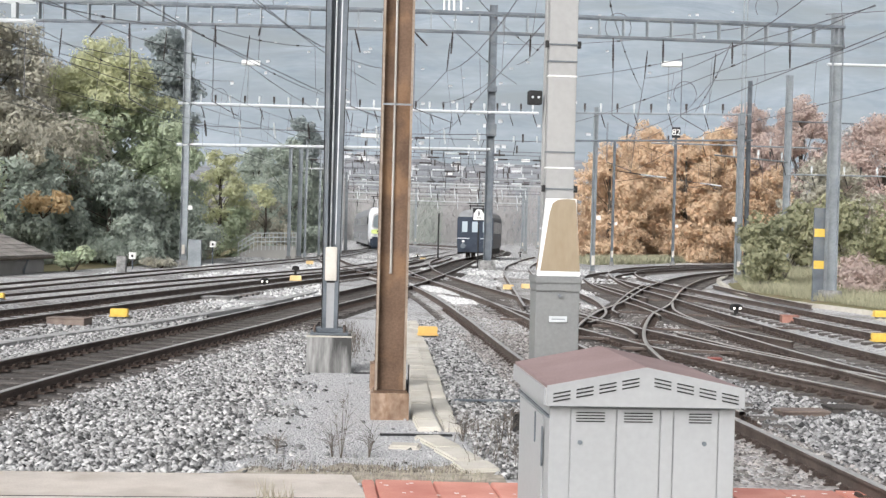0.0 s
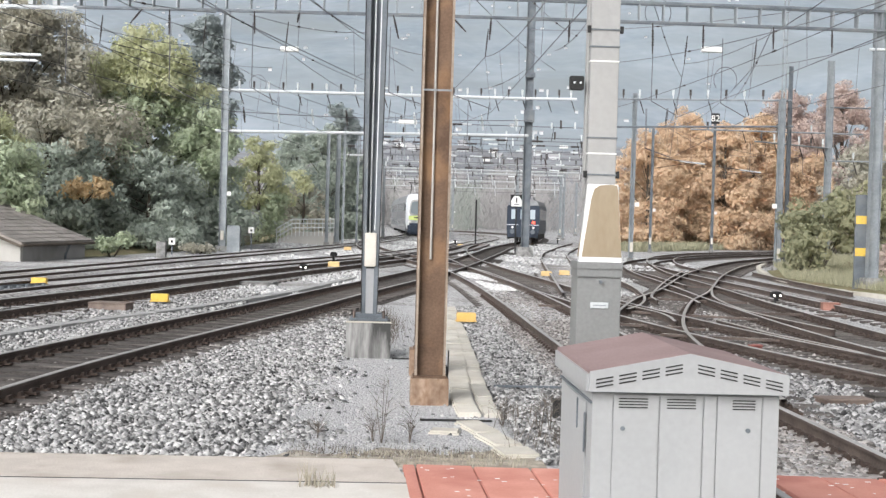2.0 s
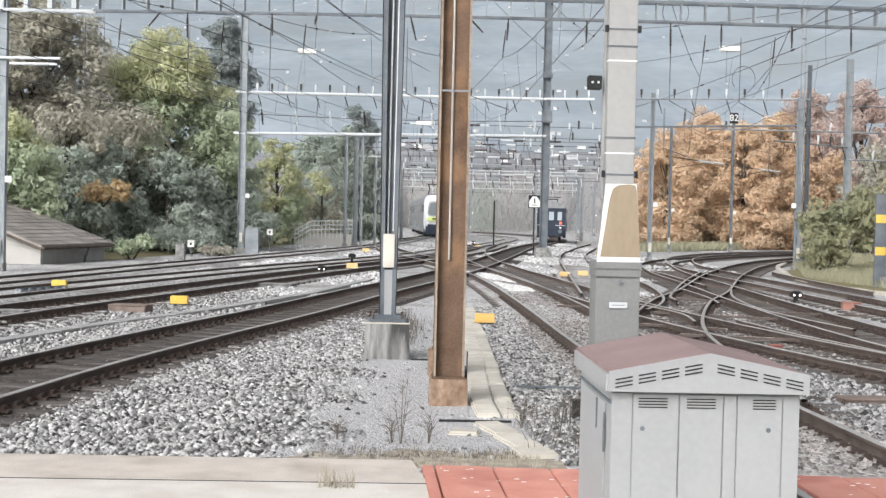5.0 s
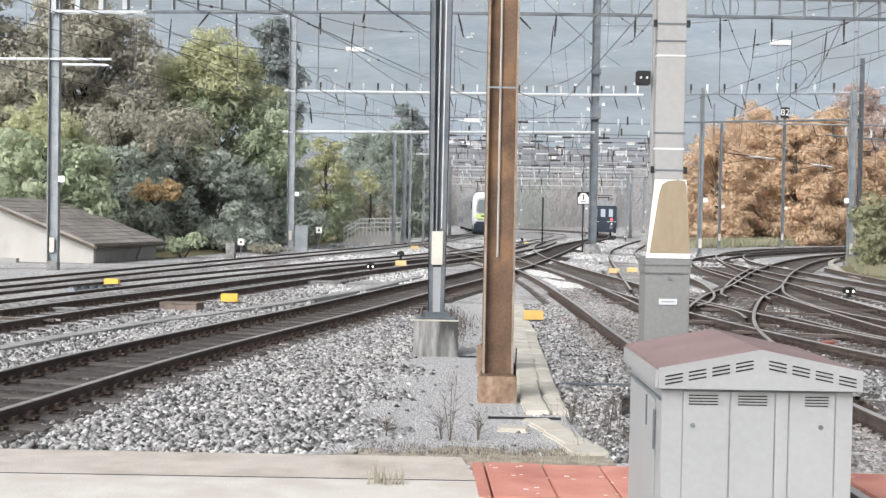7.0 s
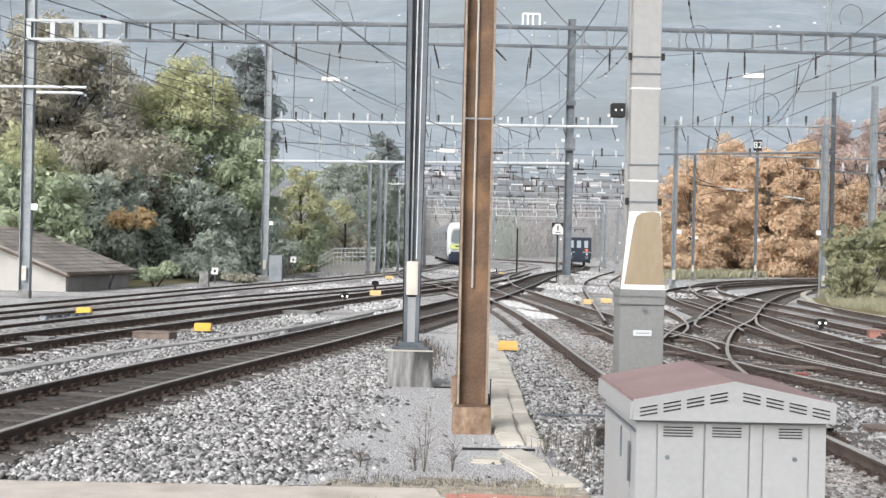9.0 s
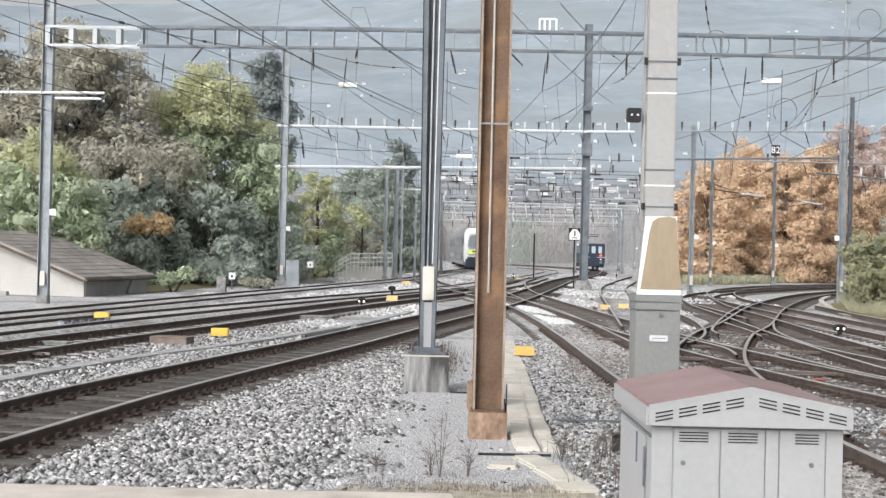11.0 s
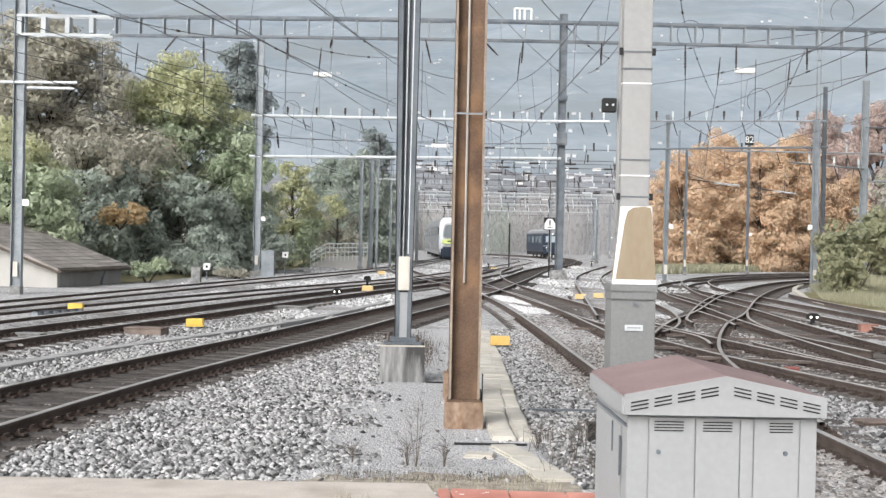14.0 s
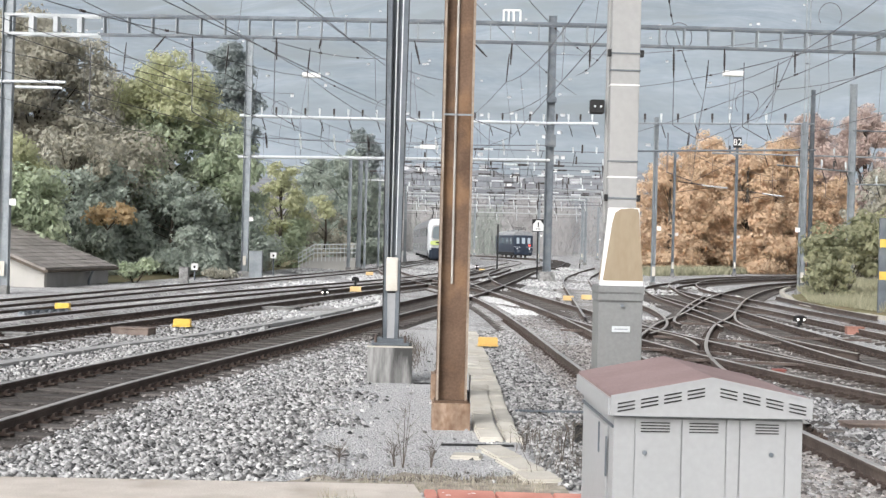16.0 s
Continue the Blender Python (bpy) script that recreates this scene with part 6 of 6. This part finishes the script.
# ---- trains ----
def double_decker():
    t = base("double_deck_train", pose(4.5, 133.5, 0.19, 0, 0, 1.0), "white and grey double-deck train with a lime front band, standing", "train")
    W = 1.4
    for k in range(2):
        y0 = 1.2 + k * 25.6
        b = part("body", prism(bmesh.new(), [(-W, 0.45), (W, 0.45), (W, 3.6), (W - 0.25, 4.2), (W - 0.7, 4.5), (-W + 0.7, 4.5), (-W + 0.25, 4.2), (-W, 3.6)], y0, y0 + 25), M_TRAINSIDE, t)
        for s in (-1, 1):
            for z0, z1 in ((0.85, 1.75), (2.55, 3.5)):
                for j in range(8):
                    x = s * (W + 0.004)
                    part("window", boxes((x - 0.006, x + 0.006, y0 + 2 + j * 2.8, y0 + 4.2 + j * 2.8, z0, z1)), M_WINDOW, b)
        part("bogie", boxes((-1.1, 1.1, y0 + 2.5, y0 + 5.5, 0.0, 0.449)), M_BLACK, t)
        part("bogie", boxes((-1.1, 1.1, y0 + 19.5, y0 + 22.5, 0.0, 0.449)), M_BLACK, t)
    # nose: rounded outlines stacked forward, leaning back towards the top
    bm = bmesh.new()
    rings = []
    for d, w, z0, z1 in ((0.0, 1.4, 0.35, 4.42), (0.45, 1.39, 0.32, 4.3), (0.85, 1.3, 0.3, 4.05), (1.15, 1.12, 0.3, 3.75), (1.3, 0.95, 0.32, 3.55)):
        ring = []
        for k in range(28):
            a = 2 * math.pi * k / 28
            c, q = math.cos(a), math.sin(a)
            x = w * math.copysign(abs(c) ** 0.45, c)
            z = (z0 + z1) / 2 + (z1 - z0) / 2 * math.copysign(abs(q) ** 0.45, q)
            ring.append(bm.verts.new((x, 1.2 - d + 0.28 * d * max(0.0, z - 1.6), z)))
        rings.append(ring)
    for a, b in zip(rings, rings[1:]):
        for k in range(28):
            bm.faces.new((a[k], a[(k + 1) % 28], b[(k + 1) % 28], b[k]))
    bm.faces.new(rings[-1])
    bmesh.ops.recalc_face_normals(bm, faces=bm.faces)
    for f in bm.faces:
        f.smooth = True
    nose = part("nose", bm, M_TRAINWHITE, t)

    def plate(w0, w1, z0, z1, lift):
        """A rounded plate that lies on the leaning front."""
        b = bmesh.new()
        ring = []
        for k in range(24):
            a = 2 * math.pi * k / 24
            c, q = math.cos(a), math.sin(a)
            z = (z0 + z1) / 2 + (z1 - z0) / 2 * math.copysign(abs(q) ** 0.4, q)
            w = w0 + (w1 - w0) * (z - z0) / (z1 - z0)
            ring.append((w * math.copysign(abs(c) ** 0.4, c), -0.1 + 0.364 * max(0.0, z - 1.6), z))
        front = [b.verts.new((x, y - lift, z)) for x, y, z in ring]
        back = [b.verts.new((x, y + 0.12, z)) for x, y, z in ring]
        b.faces.new(front)
        for k in range(24):
            b.faces.new((front[k], front[(k + 1) % 24], back[(k + 1) % 24], back[k]))
        bmesh.ops.recalc_face_normals(b, faces=b.faces)
        return b

    part("screen_surround", plate(1.1, 0.9, 2.12, 3.8, 0.02), M_GREYPLASTER, nose, "grey surround of the windscreen")
    part("windscreen", plate(0.98, 0.78, 2.25, 3.62, 0.05), M_SCREEN, nose)
    part("front_band", plate(1.12, 1.1, 1.62, 2.08, 0.05), M_TRAINGREEN, nose, "lime green front band")
    part("destination", plate(0.55, 0.55, 1.8, 1.95, 0.06), M_BLACK, nose)
    part("skirt", boxes((-1.22, 1.22, -0.42, 0.6, 0.12, 1.3, 0.2)), M_TRAINBLUE, nose, "dark blue lower front")
    for k in (-1, 1):
        part("headlight", boxes((k * 0.98 - 0.16, k * 0.98 + 0.16, -0.3, 0.3, 1.34, 1.56, 0.04)), M_WHITE, nose)
        part("mirror", boxes((k * 1.5 - 0.05, k * 1.5 + 0.05, 0.3, 0.4, 2.6, 3.3, 0.02)), M_BLACK, nose)
    part("pantograph", rods(0.05, ((-0.6, 9, 4.6), (-0.4, 10.2, 5.3)), ((0.6, 9, 4.6), (0.4, 10.2, 5.3)), ((-0.4, 10.2, 5.3), (-0.6, 9.2, 5.75)), ((0.4, 10.2, 5.3), (0.6, 9.2, 5.75)), ((-0.8, 9.2, 5.78), (0.8, 9.2, 5.78))), M_BLACK, t)


double_decker()


def railcar():
    """A short dark-blue railcar; its origin lies under the rear end."""
    t = base("railcar", pose(0, 0, 0), "dark blue old railcar with grey roof and pale windows, rolling away", "train")
    W, L = 1.4, 10.0
    part("body", prism(bmesh.new(), [(-W + 0.06, 0.75), (W - 0.06, 0.75), (W, 1.1), (W, 3.05), (W - 0.08, 3.2), (-W + 0.08, 3.2), (-W, 3.05), (-W, 1.1)], 0, L), M_TRAINBLUE, t)
    bm = bmesh.new()
    outline = [(-W + 0.06, 3.205), (W - 0.06, 3.205), (W - 0.2, 3.5), (W - 0.6, 3.72), (0, 3.82), (-W + 0.6, 3.72), (-W + 0.2, 3.5)]
    part("roof", prism(bm, outline, 0.05, L - 0.05), M_TRAINROOF, t)
    for y in (-0.012, L + 0.002):
        for x0, x1 in ((-1.02, -0.6), (-0.24, 0.24), (0.6, 1.02)):
            w = part("end_window", boxes((x0, x1, y, y + 0.01, 2.02, 2.84)), M_PALEWINDOW, t)
        part("door", boxes((-0.42, 0.42, y - 0.004 if y < 1 else y, y + 0.004, 0.85, 1.95)), M_TRAINBLUE, t)
    part("stripe", boxes((-1.38, 1.38, -0.014, -0.002, 1.5, 1.56)), M_PALEGALV, t, "pale waist stripe")
    for s in (-1, 1):
        x = s * (W + 0.003)
        for j in range(4):
            part("window", boxes((x - 0.006, x + 0.006, 1.0 + j * 2.15, 2.5 + j * 2.15, 1.95, 2.85)), M_WINDOW, t)
        part("buffer", rods(0.1, ((s * 0.87, -0.5, 0.95), (s * 0.87, -0.001, 0.95)), seg=10), M_BLACK, t)
        part("buffer_head", rods(0.2, ((s * 0.87, -0.56, 0.95), (s * 0.87, -0.5, 0.95)), seg=12), M_DARKSTEEL, t)
        part("headlamp", rods(0.1, ((s * 0.9, -0.08, 1.3), (s * 0.9, -0.001, 1.3)), seg=10), M_WHITE, t)
        part("side_sill", boxes((s * 1.25 - 0.12, s * 1.25 + 0.05, 0.3, L - 0.3, 0.3, 0.749)), M_BLACK, t)
    part("tail_lamp", boxes((0.78, 1.02, -0.06, -0.002, 1.66, 1.86, 0.02)), M_LAMPRED, t, "lit red tail lamp")
    part("buffer_beam", boxes((-1.3, 1.3, -0.1, -0.0005, 0.45, 1.1, 0.03)), M_TRAINBLUE, t)
    for y in (1.6, 3.6, 6.4, 8.4):
        for s in (-1, 1):
            part("wheel", rods(0.45, ((s * 0.68, y, 0.45), (s * 0.8, y, 0.45)), seg=20), M_RAILSIDE, t)
        part("axle", rods(0.08, ((-0.67, y, 0.45), (0.67, y, 0.45))), M_RAILSIDE, t)
    part("roof_box", boxes((-0.6, 0.6, 3.2, 4.4, 3.7, 4.02, 0.03)), M_TRAINROOF, t)
    part("roof_box", boxes((-0.5, 0.5, 6, 7.4, 3.7, 4.0, 0.03)), M_TRAINROOF, t)
    part("pantograph", rods(0.035, ((-0.6, 0.9, 4.1), (0.6, 0.9, 4.1)), ((-0.6, 2.6, 4.1), (0.6, 2.6, 4.1)), ((-0.5, 0.9, 4.1), (-0.5, 2.6, 4.1)), ((0.5, 0.9, 4.1), (0.5, 2.6, 4.1)), ((-0.85, 1.7, 4.3), (0.85, 1.7, 4.3)), ((-0.5, 0.9, 3.75), (-0.5, 0.9, 4.1)), ((0.5, 0.9, 3.75), (0.5, 0.9, 4.1))), M_BLACK, t)
    return t


RAILCAR = railcar()


def motions():
    """The railcar rolls away along its curving track at a steady pace."""
    line = smooth_line(TRACK_A, 0.25)
    start = min(range(len(line)), key=lambda i: abs(line[i].y - 98.0))
    rows = []
    for k in range(33):
        t = k * 0.5
        i = start + round(5.2 * t / 0.25)
        a, b = line[i], line[min(i + 36, len(line) - 1)]
        rows.append((t, pose(a.x, a.y, 0.187, 0, 0, -math.degrees(math.atan2(b.x - a.x, b.y - a.y)))))
    walk(RAILCAR, rows)


motions()
